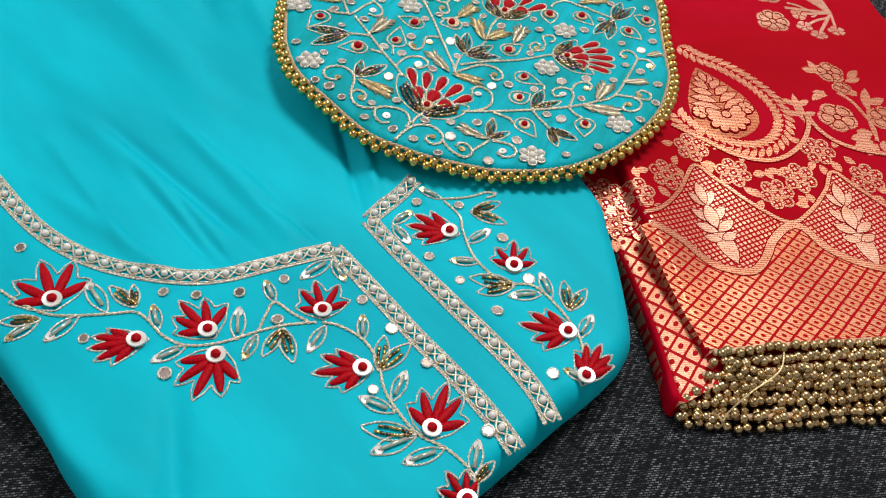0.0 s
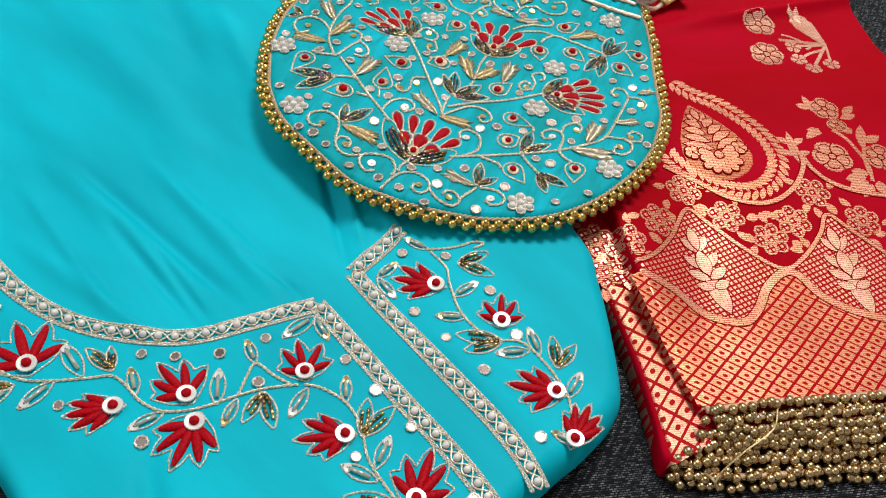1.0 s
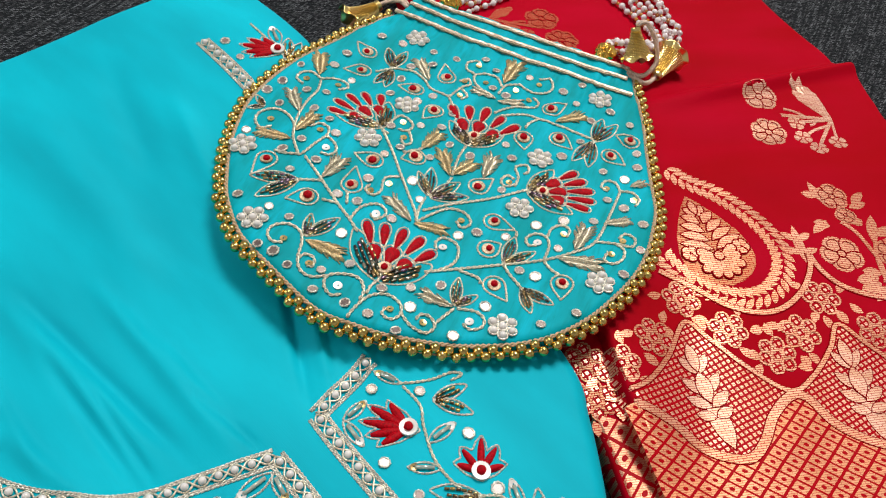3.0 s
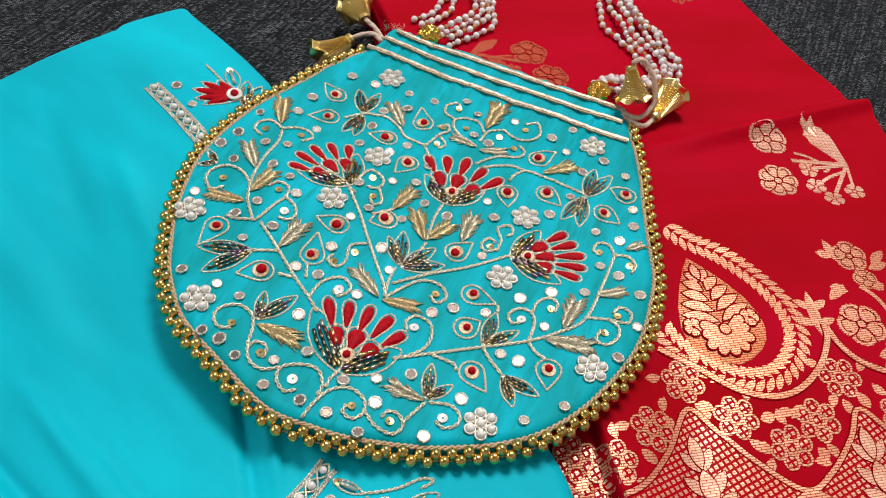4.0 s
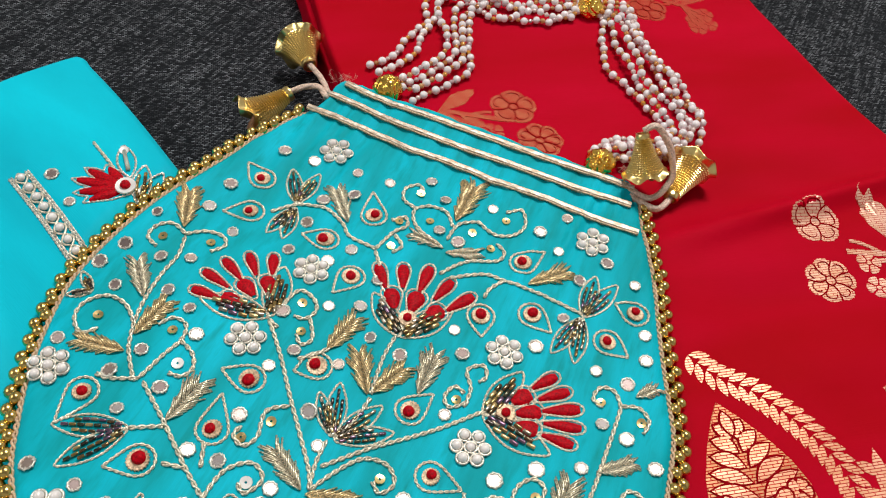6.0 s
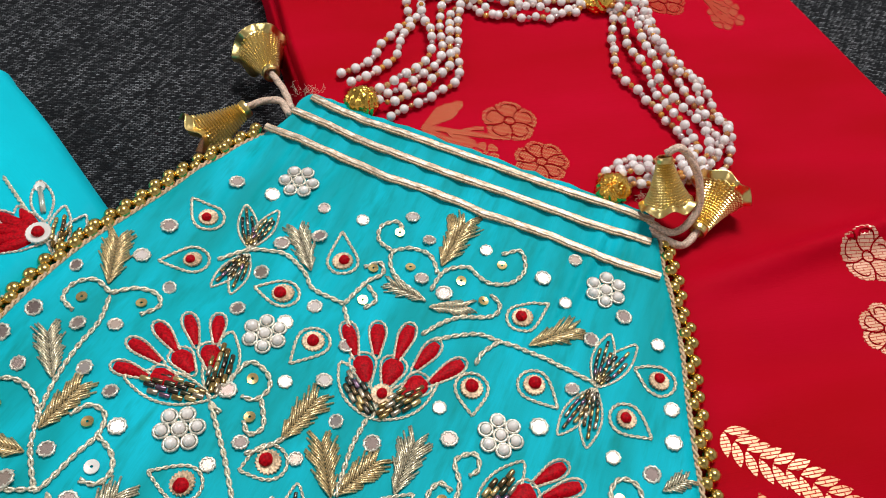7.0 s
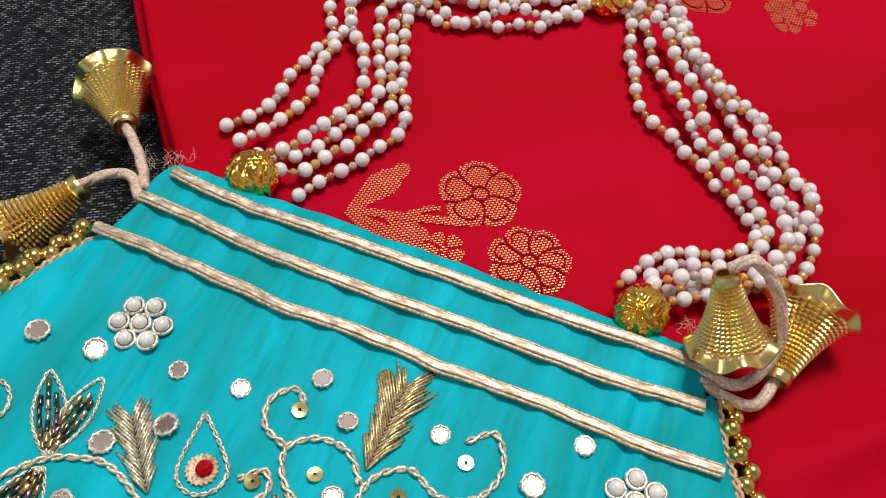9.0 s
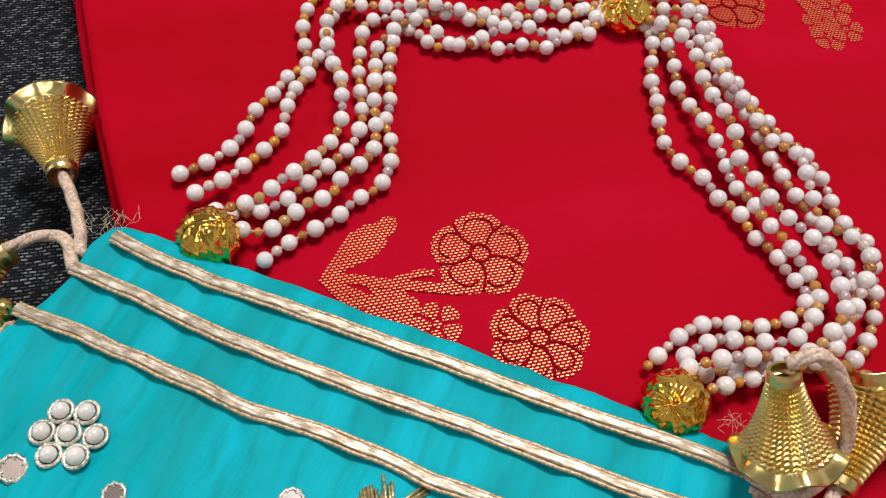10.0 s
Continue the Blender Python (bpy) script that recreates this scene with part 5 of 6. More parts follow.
dark_leaf(-26.3, 364.2, -43.0, 350.2)
dark_leaf(-16.7, 331.6, -16.6, 345.4)
dark_leaf(-16.7, 331.6, -3.8, 345.7)
dark_leaf(34.3, 372.6, 27.9, 387.1)
dark_leaf(34.3, 372.6, 34.1, 391.8)
dark_leaf(35.1, 372.0, 48.8, 386.0)
dark_leaf(35.2, 371.4, 53.6, 377.3)
dark_leaf(116.7, 431.8, 122.3, 451.1)
dark_leaf(116.7, 431.8, 130.4, 447.8)
dark_leaf(116.2, 431.0, 105.2, 415.3)
dark_leaf(116.7, 431.1, 113.4, 412.1)
dark_leaf(72.2, 338.9, 77.1, 356.2)
dark_leaf(72.2, 338.9, 86.7, 347.4)
dark_leaf(80.5, 325.2, 94.6, 317.1)
dark_leaf(80.5, 325.2, 85.0, 311.6)
dark_leaf(51.6, 311.3, 52.6, 327.1)
dark_leaf(51.6, 311.3, 61.7, 318.7)
bag_lotus(33, 0, 6.5, 412.3, -15.0, 435.1, -17.4, 415.1, 7.1, 435.3)
bag_lotus(33, 1, 51.5, 413.7, 60.0, 448.2, 40.1, 430.2, 69.0, 428.0)
bag_lotus(24, 1, 82.3, 387.8, 116.4, 394.6, 95.3, 405.8, 104.4, 376.0)
bag_lotus(29, 1, 17.5, 315.4, 26.5, 350.5, 3.5, 342.1, 40.1, 330.5)
eye_drop(-10.1, 478.1, -16.9, 484.5)
eye_drop(-10.8, 460.4, -20.5, 457.6)
eye_drop(19.0, 452.3, 9.9, 453.3)
eye_drop(31.1, 435.9, 25.7, 427.2)
eye_drop(35.4, 467.8, 33.6, 479.8)
eye_drop(-43.3, 374.4, -47.9, 363.1)
eye_drop(5.3, 387.2, -4.1, 389.2)
eye_drop(-2.0, 368.4, -1.8, 380.7)
eye_drop(-20.4, 355.0, -29.9, 351.7)
eye_drop(94.4, 453.9, 102.9, 460.3)
eye_drop(79.5, 427.3, 80.1, 418.4)
eye_drop(98.2, 430.4, 105.3, 423.5)
eye_drop(136.6, 436.1, 129.2, 439.8)
eye_drop(125.6, 422.2, 132.9, 416.8)
eye_drop(25.5, 396.4, 18.4, 392.9)
eye_drop(58.0, 386.1, 65.2, 393.3)
eye_drop(66.8, 364.2, 76.9, 360.8)
eye_drop(64.8, 346.5, 70.7, 350.9)
eye_drop(68.5, 325.5, 74.5, 317.2)
eye_drop(98.4, 329.1, 97.8, 319.8)
pearl_flower(0, 16.1, 498.3)
pearl_flower(17, 0.9, 401.7)
pearl_flower(34, 16.7, 436.1)
pearl_flower(51, -56.1, 381.7)
pearl_flower(68, -40.9, 336.9)
pearl_flower(85, 121.6, 467.7)
pearl_flower(102, 88.5, 412.9)
pearl_flower(119, 78.7, 375.4)
pearl_flower(136, 115.3, 331.5)
pearl_flower(153, 73.1, 303.1)
for x, y in zip(*[iter((-4.2, 494.3, 8.2, 491.7, -20.7, 471.4, -25.5, 458.2, -41.7, 449.3, 26.3, 488.4, 26.6, 476.1, 15.1, 471.6, 10.9, 459.3, 6.8, 444.2, -14.5, 448.0, -25.0, 431.3, -34.9, 429.8, -53.8, 423.5, -47.9, 432.6, -45.7, 414.6, -28.4, 415.9, -19.6, 409.9, -14.8, 400.0, -30.0, 391.4, -57.0, 392.1, -37.4, 382.5, -20.7, 379.2, 10.4, 415.6, 25.5, 420.9, 17.2, 400.6, 10.3, 393.1, 32.4, 398.4, 29.4, 449.0, 21.7, 441.4, 39.7, 485.6, 56.3, 489.3, 62.7, 480.0, 81.9, 479.0, 111.9, 478.9, 100.8, 469.4, 61.4, 464.4, 69.0, 460.1, 108.1, 460.8, 126.9, 457.7))] * 2):
    mirror(potli, x, y, bag_z)
for x, y in zip(*[iter((116.1, 448.2, 137.1, 448.5, 109.7, 430.3, 70.4, 419.8, 52.3, 406.1, 73.9, 410.4, 99.7, 417.0, 139.6, 426.8, 139.2, 416.2, 121.1, 409.8, 41.5, 411.1, 36.3, 423.3, 41.1, 435.9, -31.3, 370.4, 5.0, 374.4, -7.4, 360.5, 2.1, 358.5, -50.7, 349.9, -35.6, 345.3, -25.7, 341.1, -1.7, 337.2, -35.5, 322.7, -28.2, 320.0, -21.0, 314.1, -6.7, 315.1, 4.7, 321.5, -8.3, 304.1, 5.8, 300.5, 19.9, 312.1, 15.9, 297.6, 33.0, 305.2, 28.4, 292.0, 32.1, 315.5, 45.0, 320.6, 30.5, 368.6, 19.0, 352.6, 25.8, 379.6, 132.0, 405.9, 122.4, 389.4, 130.2, 384.5))] * 2):
    mirror(potli, x, y, bag_z)
for x, y in zip(*[iter((139.0, 374.8, 114.6, 372.2, 100.1, 370.1, 86.9, 365.1, 72.6, 355.4, 59.0, 355.4, 50.4, 351.3, 96.9, 350.4, 79.5, 335.4, 86.6, 332.3, 126.4, 338.4, 65.2, 313.1, 104.4, 313.2, 89.3, 306.1, 52.4, 295.3, 69.5, 386.1, 135.9, 356.2))] * 2):
    mirror(potli, x, y, bag_z)
for x, y in zip(*[iter((-17.6, 388.2, 11.7, 353.2, 1.6, 308.4, 43.9, 342.3, 58.8, 303.8, 87.5, 353.6))] * 2):
    sequin(potli, x, y, bag_z, M_WHITE_SEQUIN)
for x, y in zip(*[iter((24.7, 302.1, -25.4, 327.8, 39.2, 298.7, -12.3, 317.1, 7.1, 367.1, 15.0, 373.9, 51.1, 360.9, 73.0, 392.2, 99.7, 360.3, 122.3, 397.6, 135.7, 391.2, 127.8, 360.6, 121.6, 350.5, -36.7, 438.7, -20.4, 440.4, -47.3, 402.1, -22.5, 400.2, 16.4, 420.4, 18.1, 408.3, 52.6, 481.5, 57.4, 468.6, 74.2, 465.3, 87.3, 473.2, 45.6, 466.1, 81.7, 458.4, 43.7, 453.6))] * 2):
    sequin(potli, x, y, bag_z, M_GILT_SEQUIN)

# the zari braids along the mouth
braid(14.0, 539.6, 26.5, 534.2, 43.6, 528.7, 60.3, 523.6, 84.7, 516.2, 108.2, 508.4, 127.2, 502.8, 139.7, 498.4)
braid(8.0, 531.4, 20.8, 527.0, 36.4, 520.5, 59.5, 512.6, 83.1, 505.7, 108.3, 497.2, 124.2, 492.4, 138.1, 489.3)
braid(0.1, 521.8, 12.6, 517.7, 31.8, 510.8, 45.2, 505.6, 63.3, 500.7, 83.6, 493.2, 108.0, 485.3, 125.5, 479.2, 140.2, 475.0)


# ---- the kurta's embroidery ----
band((-199.8, 283.0, -175.8, 257.1, -157.3, 241.2, -145.7, 231.6, -131.9, 221.8, -117.0, 214.3, -101.1, 209.3, -84.2, 207.7, -65.9, 208.8, -50.7, 213.1, -36.0, 220.9, -21.0, 229.1, -10.0, 235.5), (-10.0, 235.5, -1.2, 227.5, 15.9, 210.9, 32.0, 195.2, 47.0, 181.6, 59.1, 169.6, 68.5, 159.0, 74.1, 151.7))
band((19.4, 282.7, 12.2, 270.9, 2.1, 255.3), (2.1, 255.3, 16.4, 240.6, 33.2, 224.7, 51.7, 207.2, 69.0, 190.7, 80.8, 177.0, 87.2, 165.6))
band((-97.4, 460.7, -79.8, 444.0, -62.3, 426.2, -49.1, 413.0),)
stem(-133.9, 188.9, -122.8, 184.0, -111.6, 181.0, -100.1, 182.6, -88.0, 185.9, -79.8, 188.2, -73.1, 184.7, -67.0, 179.8, -58.3, 176.5, -49.8, 177.5, -41.9, 180.7, -32.2, 186.5, -22.2, 191.6, -9.4, 195.6)
stem(-31.0, 187.0, -30.0, 195.0, -27.9, 202.5, -19.8, 198.3, -12.2, 195.1)
stem(-7.1, 196.0, -0.2, 195.6, 10.2, 190.8, 17.5, 181.8, 22.0, 169.7, 28.7, 160.9, 37.2, 152.8, 48.1, 148.7, 57.0, 142.2, 60.6, 136.2)
stem(32.3, 274.3, 39.6, 275.9, 46.5, 278.4, 53.5, 282.5, 58.3, 282.4, 53.7, 278.8)
stem(34.3, 273.3, 42.4, 265.3, 44.8, 256.0, 51.4, 240.9, 64.2, 230.2, 77.7, 230.6, 88.2, 221.8, 95.0, 212.6, 98.3, 205.2, 100.5, 190.5)
stem(-76.5, 481.9, -62.5, 467.0, -56.2, 459.1)
red_flower(66, -112.3, 187.6, -123.2, 204.8)
red_flower(38, -75.0, 175.4, -90.9, 168.7)
red_flower(56, -50.0, 184.4, -63.2, 196.3)
red_flower(58, -43.6, 173.3, -46.3, 154.5)
red_flower(66, -8.0, 201.5, -13.0, 216.0)
red_flower(46, 12.3, 177.0, -4.7, 172.8)
red_flower(52, 41.9, 155.6, 44.4, 174.7)
red_flower(42, 38.8, 254.4, 20.4, 255.9)
red_flower(66, 68.5, 239.6, 67.0, 253.9)
red_flower(44, 92.6, 209.0, 74.2, 208.9)
red_flower(36, 100.0, 188.5, 106.3, 204.9)
red_flower(60, 57.2, 130.1, 49.1, 139.2)
red_flower(38, -56.2, 459.1, -76.5, 460.6)
kurta_leaf(0, -90.6, 186.2, -103.5, 199.0)
kurta_leaf(0, -68.8, 181.9, -74.7, 193.1)
kurta_leaf(0, -100.2, 182.3, -108.2, 169.0)
kurta_leaf(0, -113.8, 176.8, -122.2, 166.6)
kurta_leaf(0, -56.3, 175.8, -66.8, 167.0)
kurta_leaf(0, -38.0, 182.0, -41.2, 197.8)
kurta_leaf(0, -30.9, 185.7, -33.3, 173.3)
kurta_leaf(0, -27.9, 202.5, -34.3, 212.9)
kurta_leaf(0, -5.5, 194.6, -9.7, 180.8)
kurta_leaf(0, 10.2, 190.8, 8.2, 203.0)
kurta_leaf(0, 25.7, 165.3, 29.2, 179.3)
kurta_leaf(0, 27.2, 160.6, 13.0, 164.9)
kurta_leaf(0, 36.4, 152.2, 21.1, 142.6)
kurta_leaf(0, 47.1, 148.3, 32.9, 140.5)
kurta_leaf(0, 58.6, 139.8, 59.6, 154.2)
kurta_leaf(0, -9.5, 229.1, -20.5, 216.4)
kurta_leaf(0, -9.5, 229.1, -1.8, 218.7)
kurta_leaf(0, 13.0, 254.4, 20.6, 264.4)
kurta_leaf(0, 13.0, 254.4, 22.4, 244.5)
kurta_leaf(0, 33.1, 274.5, 21.9, 277.3)
kurta_leaf(0, 47.2, 249.3, 57.1, 259.5)
kurta_leaf(0, 53.3, 239.0, 40.4, 237.8)
kurta_leaf(0, 81.3, 226.9, 67.1, 223.0)
kurta_leaf(0, 85.7, 225.6, 80.2, 238.6)
kurta_leaf(0, 97.4, 207.0, 103.4, 220.3)
kurta_leaf(0, 100.5, 186.7, 91.1, 190.7)
kurta_leaf(1, -80.9, 190.5, -93.9, 198.4)
kurta_leaf(1, -80.9, 190.5, -85.1, 201.0)
kurta_leaf(1, -113.3, 178.2, -127.4, 174.4)
kurta_leaf(1, -21.9, 190.3, -26.5, 176.0)
kurta_leaf(1, -21.9, 190.3, -14.3, 175.3)
kurta_leaf(1, 18.6, 177.5, 18.4, 194.1)
kurta_leaf(1, 18.6, 177.5, 29.1, 192.2)
kurta_leaf(1, 36.4, 152.2, 15.9, 152.8)
kurta_leaf(1, 59.5, 137.1, 66.0, 146.5)
kurta_leaf(1, 47.3, 268.8, 60.5, 277.7)
kurta_leaf(1, 47.3, 268.8, 64.1, 264.8)
kurta_leaf(1, 69.4, 229.9, 49.8, 229.7)
kurta_leaf(1, 69.4, 229.3, 53.8, 221.8)
kurta_leaf(1, 93.3, 220.6, 90.7, 236.2)
kurta_leaf(1, 93.3, 220.6, 100.9, 233.7)
kurta_leaf(0, -56.7, 464.9, -64.8, 481.7)
kurta_leaf(1, -50.4, 453.5, -53.2, 472.0)
kurta_leaf(1, -50.4, 453.5, -45.5, 469.1)
for x, y in zip(*[iter((-135.2, 211.0, -94.6, 172.8, -72.6, 199.8, -59.5, 200.8, -42.9, 205.0, -26.8, 214.9, -24.8, 194.2, -60.3, 163.0, 6.7, 210.4, 20.8, 198.2, 36.7, 184.3, 17.8, 168.9, 62.9, 158.3, 22.0, 270.0, 41.5, 271.9, 62.8, 255.5, 31.4, 238.6, 45.9, 226.8, 75.4, 233.9, 62.8, 213.8, 86.6, 187.0))] * 2):
    mirror(kurta, x, y, kurta_z)
for x, y in zip(*[iter((-85.4, 462.5, -74.1, 449.8, -59.7, 435.4))] * 2):
    mirror(kurta, x, y, kurta_z)


# ---- the saree's woven border ----
WAVE = mm(127.1, 277.2, 130.8, 280.3, 136.9, 280.1, 149.7, 274.9, 160.1, 266.7, 170.4, 263.7, 181.1, 264.7, 188.5, 273.8, 194.2, 286.7, 203.2, 297.3, 211.1, 297.7, 220.7, 287.4, 233.4, 281.2, 247.0, 278.6, 258.6, 277.3, 272.4, 288.2, 285.8, 307.6, 297.7, 309.7)
HEM = mm(154.3, 216.3, 167.3, 219.6, 187.7, 224.8, 213.7, 230.9, 237.0, 236.3, 259.1, 240.9, 283.8, 246.3)
ZIGZAG = mm(121.2, 285.8, 127.7, 286.0, 138.8, 293.3, 149.6, 309.1, 158.4, 328.2, 169.8, 320.3, 184.5, 309.3, 203.6, 300.1, 215.6, 309.0, 226.1, 324.9, 231.4, 338.0, 242.9, 329.8, 256.5, 320.3, 269.6, 311.7, 285.3, 323.4, 298.2, 346.0, 310.8, 337.1)
GARLAND = mm(147.6, 354.3, 163.5, 348.4, 180.7, 340.0, 196.3, 338.9, 208.5, 344.6, 218.7, 356.7, 224.0, 370.1, 223.8, 378.0)
GARLAND_NEXT = mm(224.8, 376.8, 229.1, 368.2, 237.0, 361.1, 250.2, 357.1, 266.4, 356.7)
ring_flower(142.8, 316.4)
ring_flower(157.5, 340.4)
ring_flower(126.6, 299.1)
ring_flower(178.5, 327.1)
ring_flower(200.2, 317.2)
ring_flower(213.2, 330.6)
ring_flower(226.1, 351.6)
ring_flower(249.9, 337.4)
ring_flower(270.7, 329.8)
ring_flower(287.5, 351.6)
ring_flower(112.5, 302.0, under_z, M_ZARI_COPPER)
ring_flower(117.5, 284.5, under_z, M_ZARI_COPPER)
woven_leaf(5.0, 162.9, 331.9, 170.0, 329.5)
woven_leaf(5.0, 188.7, 327.5, 195.4, 330.6)
woven_leaf(5.0, 186.2, 317.9, 191.5, 313.5)
woven_leaf(5.0, 208.8, 336.8, 202.1, 330.0)
woven_leaf(5.0, 232.4, 345.8, 237.2, 339.1)
woven_leaf(5.0, 237.2, 321.8, 233.4, 333.9)
woven_leaf(5.0, 137.2, 306.5, 144.4, 302.1)
woven_leaf(5.0, 148.8, 323.9, 151.4, 317.4)
woven_leaf(5.0, 215.8, 314.4, 211.3, 318.9)
woven_leaf(5.0, 127.9, 291.3, 133.7, 294.7)
woven_leaf(5.0, 257.4, 321.9, 251.0, 326.2)
net_spray(165.1, 294.5, 158.0, 321.4, 174.9, 267.9)
net_spray(236.0, 307.4, 231.6, 333.6, 244.6, 279.9)
PAISLEY_EDGE = mm(156.0, 425.0, 165.6, 417.4, 180.1, 411.6, 195.9, 399.5, 207.0, 385.2, 210.6, 370.9, 206.5, 357.6, 199.0, 349.4, 188.2, 345.6, 174.7, 346.7, 161.6, 353.0, 152.8, 360.3, 148.6, 367.4)
paisley_heart(164.9, 406.5, 185.2, 348.8)
paisley_finial(221.4, 377.6, 218.8, 395.5)
bouquet(218.7, 497.8, 219.9, 468.1, 240.0, 519.5, 259.1, 485.6, 237.6, 479.1, 239.7, 467.7, 246.7, 459.2, 259.0, 466.4)
bouquet(89.0, 546.4, 101.5, 527.0, 70.0, 554.6, 55.7, 537.5, 70.5, 531.1, 80.5, 528.5, 64.8, 529.4, 71.6, 531.2)
bouquet(156.7, 633.7, 168.6, 652.9, 194.8, 662.3, 175.6, 641.6, 182.0, 629.7, 183.2, 624.3, 188.8, 628.2, 187.3, 635.9)
woven_rosette(0.0115, 5, 241.8, 380.6)
woven_rosette(0.0090, 5, 244.8, 419.9)
woven_rosette(0.0100, 5, 269.6, 385.7)
woven_rosette(0.0060, 4, 249.4, 407.2)
woven_leaf(5, 236.6, 418.2, 228.0, 419.6)
woven_leaf(5, 239.1, 415.0, 232.6, 427.6)
woven_leaf(6, 239.5, 398.2, 231.2, 400.1)
woven_leaf(5, 238.4, 402.4, 229.7, 392.1)
woven_leaf(6, 260.2, 390.9, 263.1, 410.0)
woven_leaf(6, 262.1, 395.4, 272.6, 403.1)
woven_leaf(5, 254.7, 417.3, 262.4, 426.3)
woven_leaf(5, 252.5, 413.3, 262.6, 418.9)
woven_leaf(7, 258.1, 368.3, 246.2, 364.7)
woven_leaf(7, 258.7, 365.4, 247.5, 359.1)
woven_leaf(7, 260.4, 363.9, 254.1, 353.9)
woven_leaf(6, 260.5, 371.3, 250.1, 371.3)
woven_leaf(7, 264.3, 367.1, 265.8, 357.6)
woven_leaf(6, 251.9, 402.0, 257.6, 405.4)
woven_stem(2.2, 260.8, 365.8, 261.1, 377.1, 257.7, 386.3, 252.3, 396.5, 245.8, 402.1)
woven_stem(2.2, 260.5, 371.3, 259.9, 382.8, 262.1, 395.4)


# ---- beads along the hem ----
hem_row(0, 0.015, 157.2, 211.8, 166.7, 214.5, 187.0, 220.6, 212.8, 226.6, 236.1, 232.6, 260.9, 238.2)
hem_row(1, 0.0115, 162.4, 208.4, 176.7, 207.7, 197.1, 213.8, 217.5, 217.9, 235.3, 222.2, 259.8, 228.0)
hem_row(1, 0.0132, 165.0, 210.5, 178.0, 213.0, 198.0, 218.0, 218.5, 222.4, 236.0, 227.2, 260.5, 233.0)
hem_row(2, 0.0098, 153.0, 203.5, 172.0, 205.6, 192.5, 209.8, 214.0, 214.0, 235.5, 219.6, 260.0, 225.2)
hem_row(2, 0.008, 144.1, 192.3, 157.8, 199.7, 167.7, 202.3, 187.4, 205.5, 210.1, 209.9, 235.7, 216.8, 260.1, 222.1)
hem_row(3, 0.005, 142.7, 189.5, 155.8, 193.1, 168.0, 196.1, 192.7, 200.7, 218.0, 206.1, 235.9, 211.1, 260.0, 216.0)
hem_row(4, 0.0026, 147.8, 188.5, 165.6, 189.2, 187.6, 193.1, 212.8, 199.1, 235.4, 204.2, 259.5, 209.5)


# ---- the bag's pearl handle ----
BALLS = mm(32.0, 542.7, 126.5, 512.2, 125.5, 621.2)
strand(0.0248, 21.7, 560.9, 26.3, 564.1, 30.9, 568.6, 33.7, 573.8, 35.3, 581.3, 38.4, 586.3, 41.7, 593.1, 45.4, 597.2, 43.2, 606.3, 43.2, 615.6, 49.6, 630.6, 64.4, 636.9, 79.9, 636.3, 95.4, 639.2, 111.0, 635.2, 124.5, 628.7)
strand(0.0266, 26.5, 554.9, 32.7, 559.3, 35.3, 563.9, 38.8, 568.9, 42.1, 573.9, 42.8, 580.0, 43.6, 586.3, 46.7, 595.6, 49.0, 604.0, 50.1, 613.3, 56.5, 622.5, 68.0, 627.1, 83.1, 627.7, 98.2, 628.2, 113.4, 627.7, 123.9, 625.5)
strand(0.0284, 31.7, 550.6, 40.7, 554.0, 44.6, 558.1, 49.3, 563.2, 51.3, 567.4, 54.5, 572.7, 55.9, 578.3, 55.2, 584.9, 54.2, 591.2, 51.3, 597.5, 49.4, 605.1, 50.2, 613.4, 59.8, 617.6, 72.9, 617.5, 87.6, 617.4, 102.3, 621.1, 114.2, 621.3, 123.2, 622.3)
strand(0.0257, 34.7, 551.2, 41.0, 552.2, 46.4, 555.2, 51.3, 562.3, 54.8, 566.6, 58.4, 571.6, 60.4, 578.1, 59.9, 584.2, 58.9, 590.5, 58.0, 597.0, 58.0, 604.9, 58.8, 612.1, 65.9, 614.9, 79.0, 617.4, 89.3, 615.3, 101.2, 618.7, 111.7, 619.8, 117.1, 623.6, 124.0, 624.8)
strand(0.0275, 38.3, 545.6, 43.0, 546.3, 50.4, 553.9, 55.7, 555.9, 57.7, 560.7, 61.0, 565.3, 63.7, 570.6, 63.9, 576.8, 63.0, 582.9, 62.6, 589.2, 62.3, 595.7, 61.8, 602.4, 64.9, 607.7, 71.8, 612.5, 77.7, 609.0, 83.5, 606.6, 90.6, 610.4, 97.9, 613.2, 105.2, 612.3, 112.6, 614.8, 118.8, 619.6, 123.4, 621.8)
strand(0.0248, 43.6, 539.9, 47.3, 543.8, 52.0, 547.6, 56.9, 551.1, 60.9, 556.4, 65.4, 560.2, 67.5, 565.2, 68.1, 572.4, 65.9, 579.4, 66.5, 585.7, 65.7, 593.0, 65.5, 600.6, 66.3, 608.7, 70.5, 610.8, 76.6, 605.7, 82.2, 608.3, 88.0, 607.9, 93.1, 607.0, 99.7, 609.1, 104.8, 608.2, 110.0, 612.2, 115.2, 612.7, 119.0, 618.3, 124.1, 623.2)
strand(0.0250, 128.7, 623.5, 132.1, 611.1, 130.7, 601.0, 131.7, 592.5, 131.6, 584.3, 132.7, 578.1, 136.5, 573.0, 140.7, 569.7, 143.3, 564.4, 147.1, 560.5, 149.7, 554.9, 154.0, 550.4, 156.1, 545.1, 159.1, 540.8, 156.2, 535.0, 148.4, 531.8, 142.3, 531.7, 136.4, 531.6, 130.0, 527.9, 122.9, 521.1)
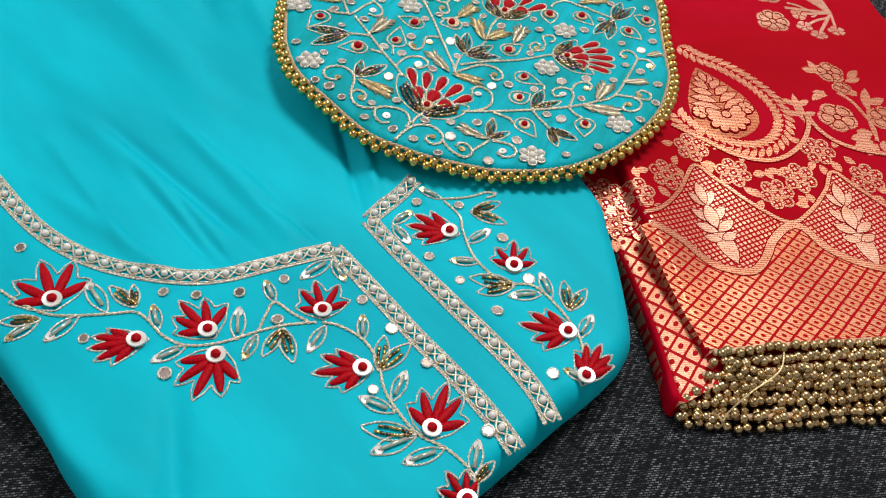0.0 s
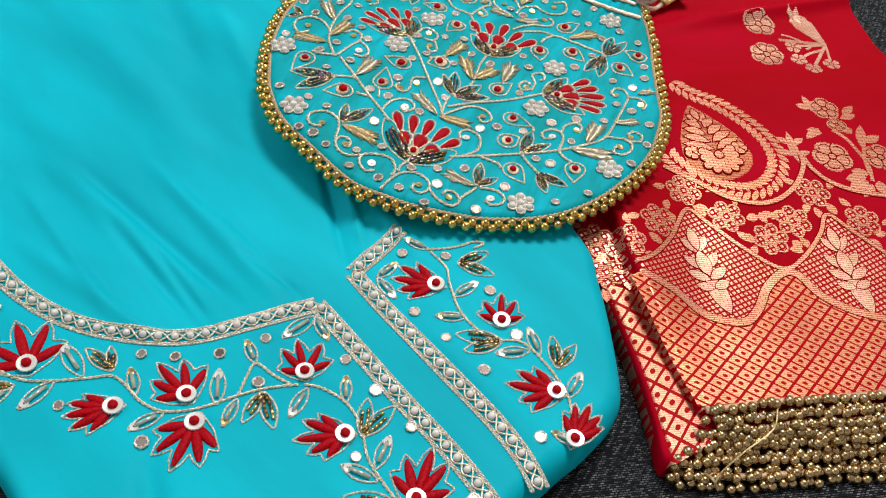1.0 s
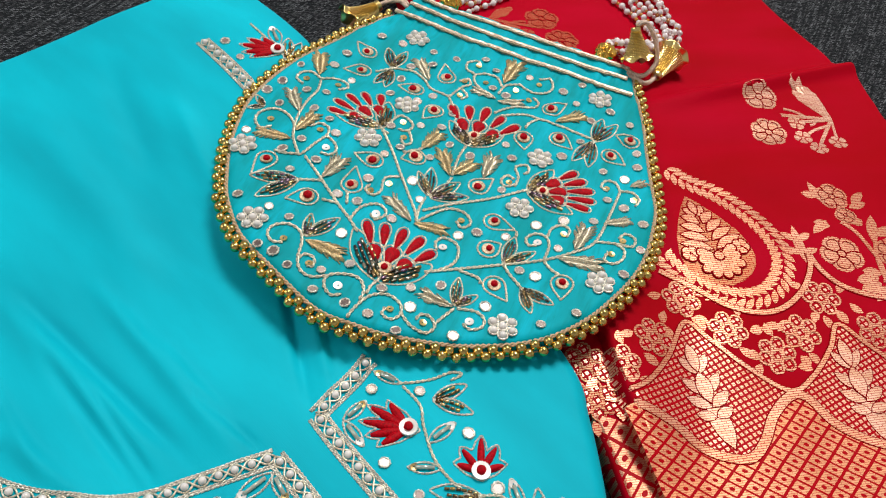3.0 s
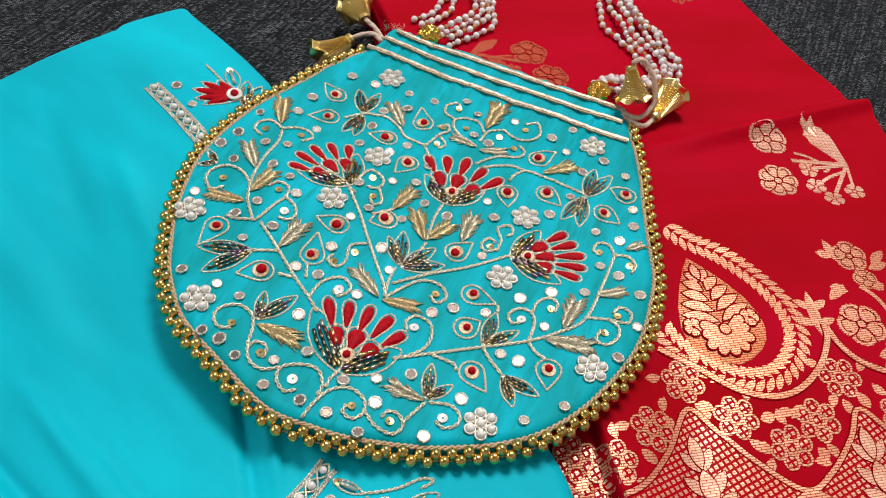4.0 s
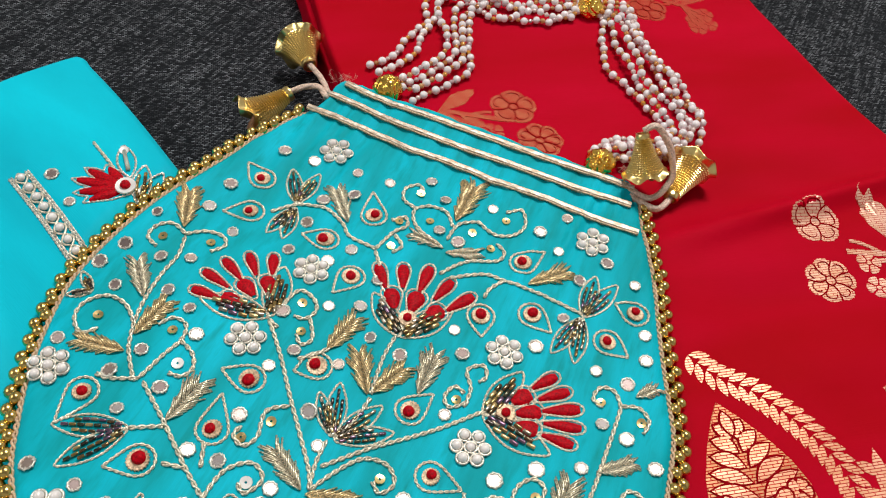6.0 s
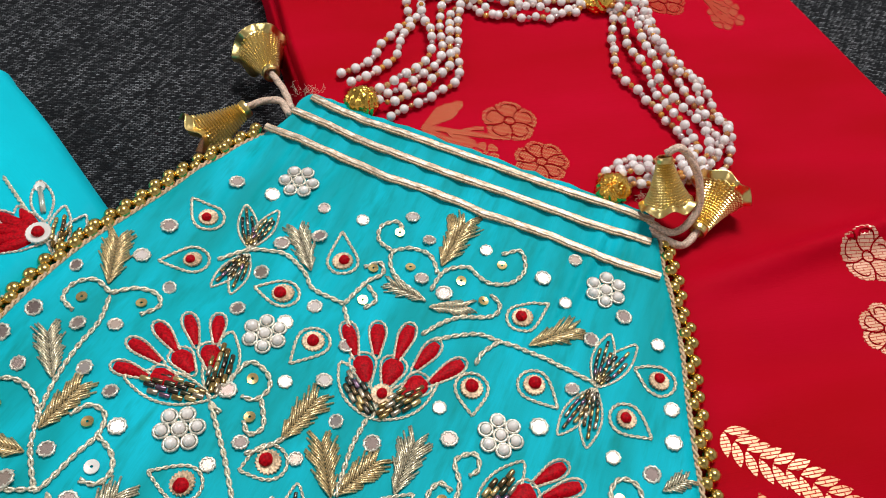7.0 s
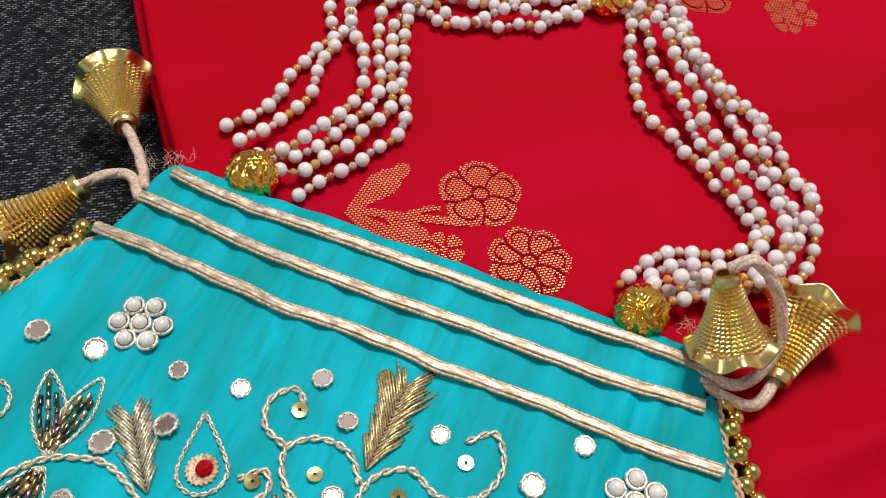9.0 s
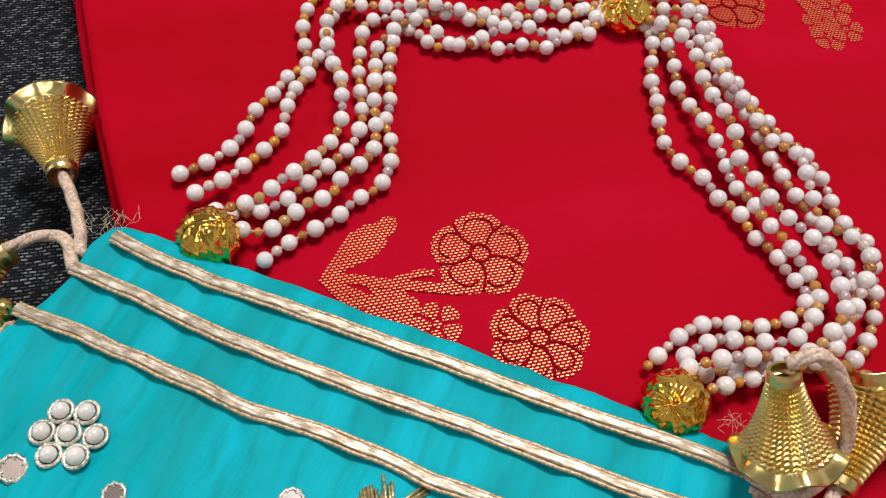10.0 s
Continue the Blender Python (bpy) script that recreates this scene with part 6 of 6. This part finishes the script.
strand(0.0278, 129.2, 620.4, 133.9, 614.6, 136.5, 604.7, 137.5, 595.2, 139.7, 589.8, 143.8, 578.7, 145.8, 572.9, 147.0, 567.8, 150.1, 562.3, 151.5, 556.6, 155.2, 552.4, 158.1, 548.3, 160.3, 543.4, 160.4, 537.9, 153.7, 528.2, 144.2, 527.5, 137.2, 527.0, 129.6, 522.1)
strand(0.0306, 128.3, 618.3, 135.2, 613.8, 141.4, 605.3, 143.2, 596.8, 145.3, 586.9, 147.5, 579.2, 148.4, 570.9, 151.4, 566.3, 152.9, 560.2, 155.3, 555.8, 158.5, 553.1, 162.8, 549.7, 164.2, 544.9, 164.2, 539.3, 162.7, 532.5, 155.2, 524.4, 145.7, 522.5, 136.4, 520.7, 129.5, 519.0)
strand(0.0264, 129.9, 624.2, 140.1, 619.9, 145.1, 612.0, 147.6, 603.3, 151.1, 593.1, 154.4, 587.0, 156.3, 581.8, 158.5, 575.1, 159.3, 568.5, 161.1, 563.9, 164.1, 559.4, 166.8, 553.5, 169.3, 547.8, 168.3, 537.9, 162.8, 529.5, 154.6, 523.8, 140.3, 521.6, 134.4, 520.0)
strand(0.0292, 129.0, 622.0, 141.6, 621.2, 145.9, 614.3, 148.6, 596.8, 152.5, 590.7, 155.7, 584.7, 158.2, 579.7, 162.2, 575.7, 163.1, 566.8, 165.1, 557.5, 169.6, 554.9, 172.7, 549.2, 170.3, 541.9, 164.2, 530.8, 156.6, 522.7, 143.4, 518.7, 133.9, 515.2)
strand(0.0250, 130.6, 628.1, 144.7, 629.6, 148.8, 611.8, 152.1, 601.2, 158.3, 590.4, 164.8, 580.2, 167.6, 575.3, 170.2, 569.7, 170.6, 562.5, 174.6, 556.5, 175.6, 549.1, 173.8, 539.0, 170.4, 530.7, 164.7, 524.5, 152.6, 522.5, 140.5, 519.6)
border()

for p in BALLS:
    gold_ball(p, 0.0285, 0.0062)
tassel([(0.006, 0.538, 0.026), (0.003, 0.546, 0.024), (-0.001, 0.554, 0.022), (-0.0075, 0.5645, 0.019)], (-0.0065, 0.5625, 0.0195), (-0.0175, 0.587, 0.0135), 1.0, 1.05)
tassel([(0.006, 0.534, 0.027), (0.001, 0.5425, 0.025), (-0.006, 0.5435, 0.023), (-0.0145, 0.540, 0.0205)], (-0.0115, 0.5415, 0.021), (-0.0275, 0.5275, 0.0145), 1.0, 1.05)
tassel([(0.138, 0.499, 0.029), (0.147, 0.4955, 0.0285), (0.1545, 0.5025, 0.034), (0.1515, 0.5085, 0.045), (0.1440, 0.5115, 0.0535), (0.1386, 0.5105, 0.0515)], (0.1384, 0.5100, 0.0505), (0.1442, 0.4985, 0.0330), 0.80, 1.08)
tassel([(0.138, 0.496, 0.028), (0.148, 0.4915, 0.027), (0.1530, 0.4940, 0.027), (0.1565, 0.4995, 0.028)], (0.1555, 0.4975, 0.0275), (0.1645, 0.5135, 0.0320), 0.92, 1.05)

frayed(0.011, 0.542, 0.0305, 32)
frayed(0.140, 0.505, 0.031, 26)
loose_thread("loose_thread", saree, [(0.187, 0.2185, 0.0185), (0.184, 0.209, 0.017), (0.172, 0.199, 0.0135), (0.163, 0.1905, 0.009), (0.161, 0.186, 0.005)], 0.0004, M_GOLD_THREAD)
loose_thread("loose_thread", saree, [(0.158, 0.192, 0.0045), (0.160, 0.188, 0.0075), (0.163, 0.1855, 0.004)], 0.0006, M_GOLD_THREAD)

# each thing's own origin stands under its middle
for owner, spot in ((saree, (0.18, 0.42, 0)), (kurta, (-0.07, 0.30, 0)), (potli, (0.045, 0.39, 0))):
    owner.location = spot
    for child in owner.children:
        child.matrix_parent_inverse = Matrix.Translation((-spot[0], -spot[1], 0))
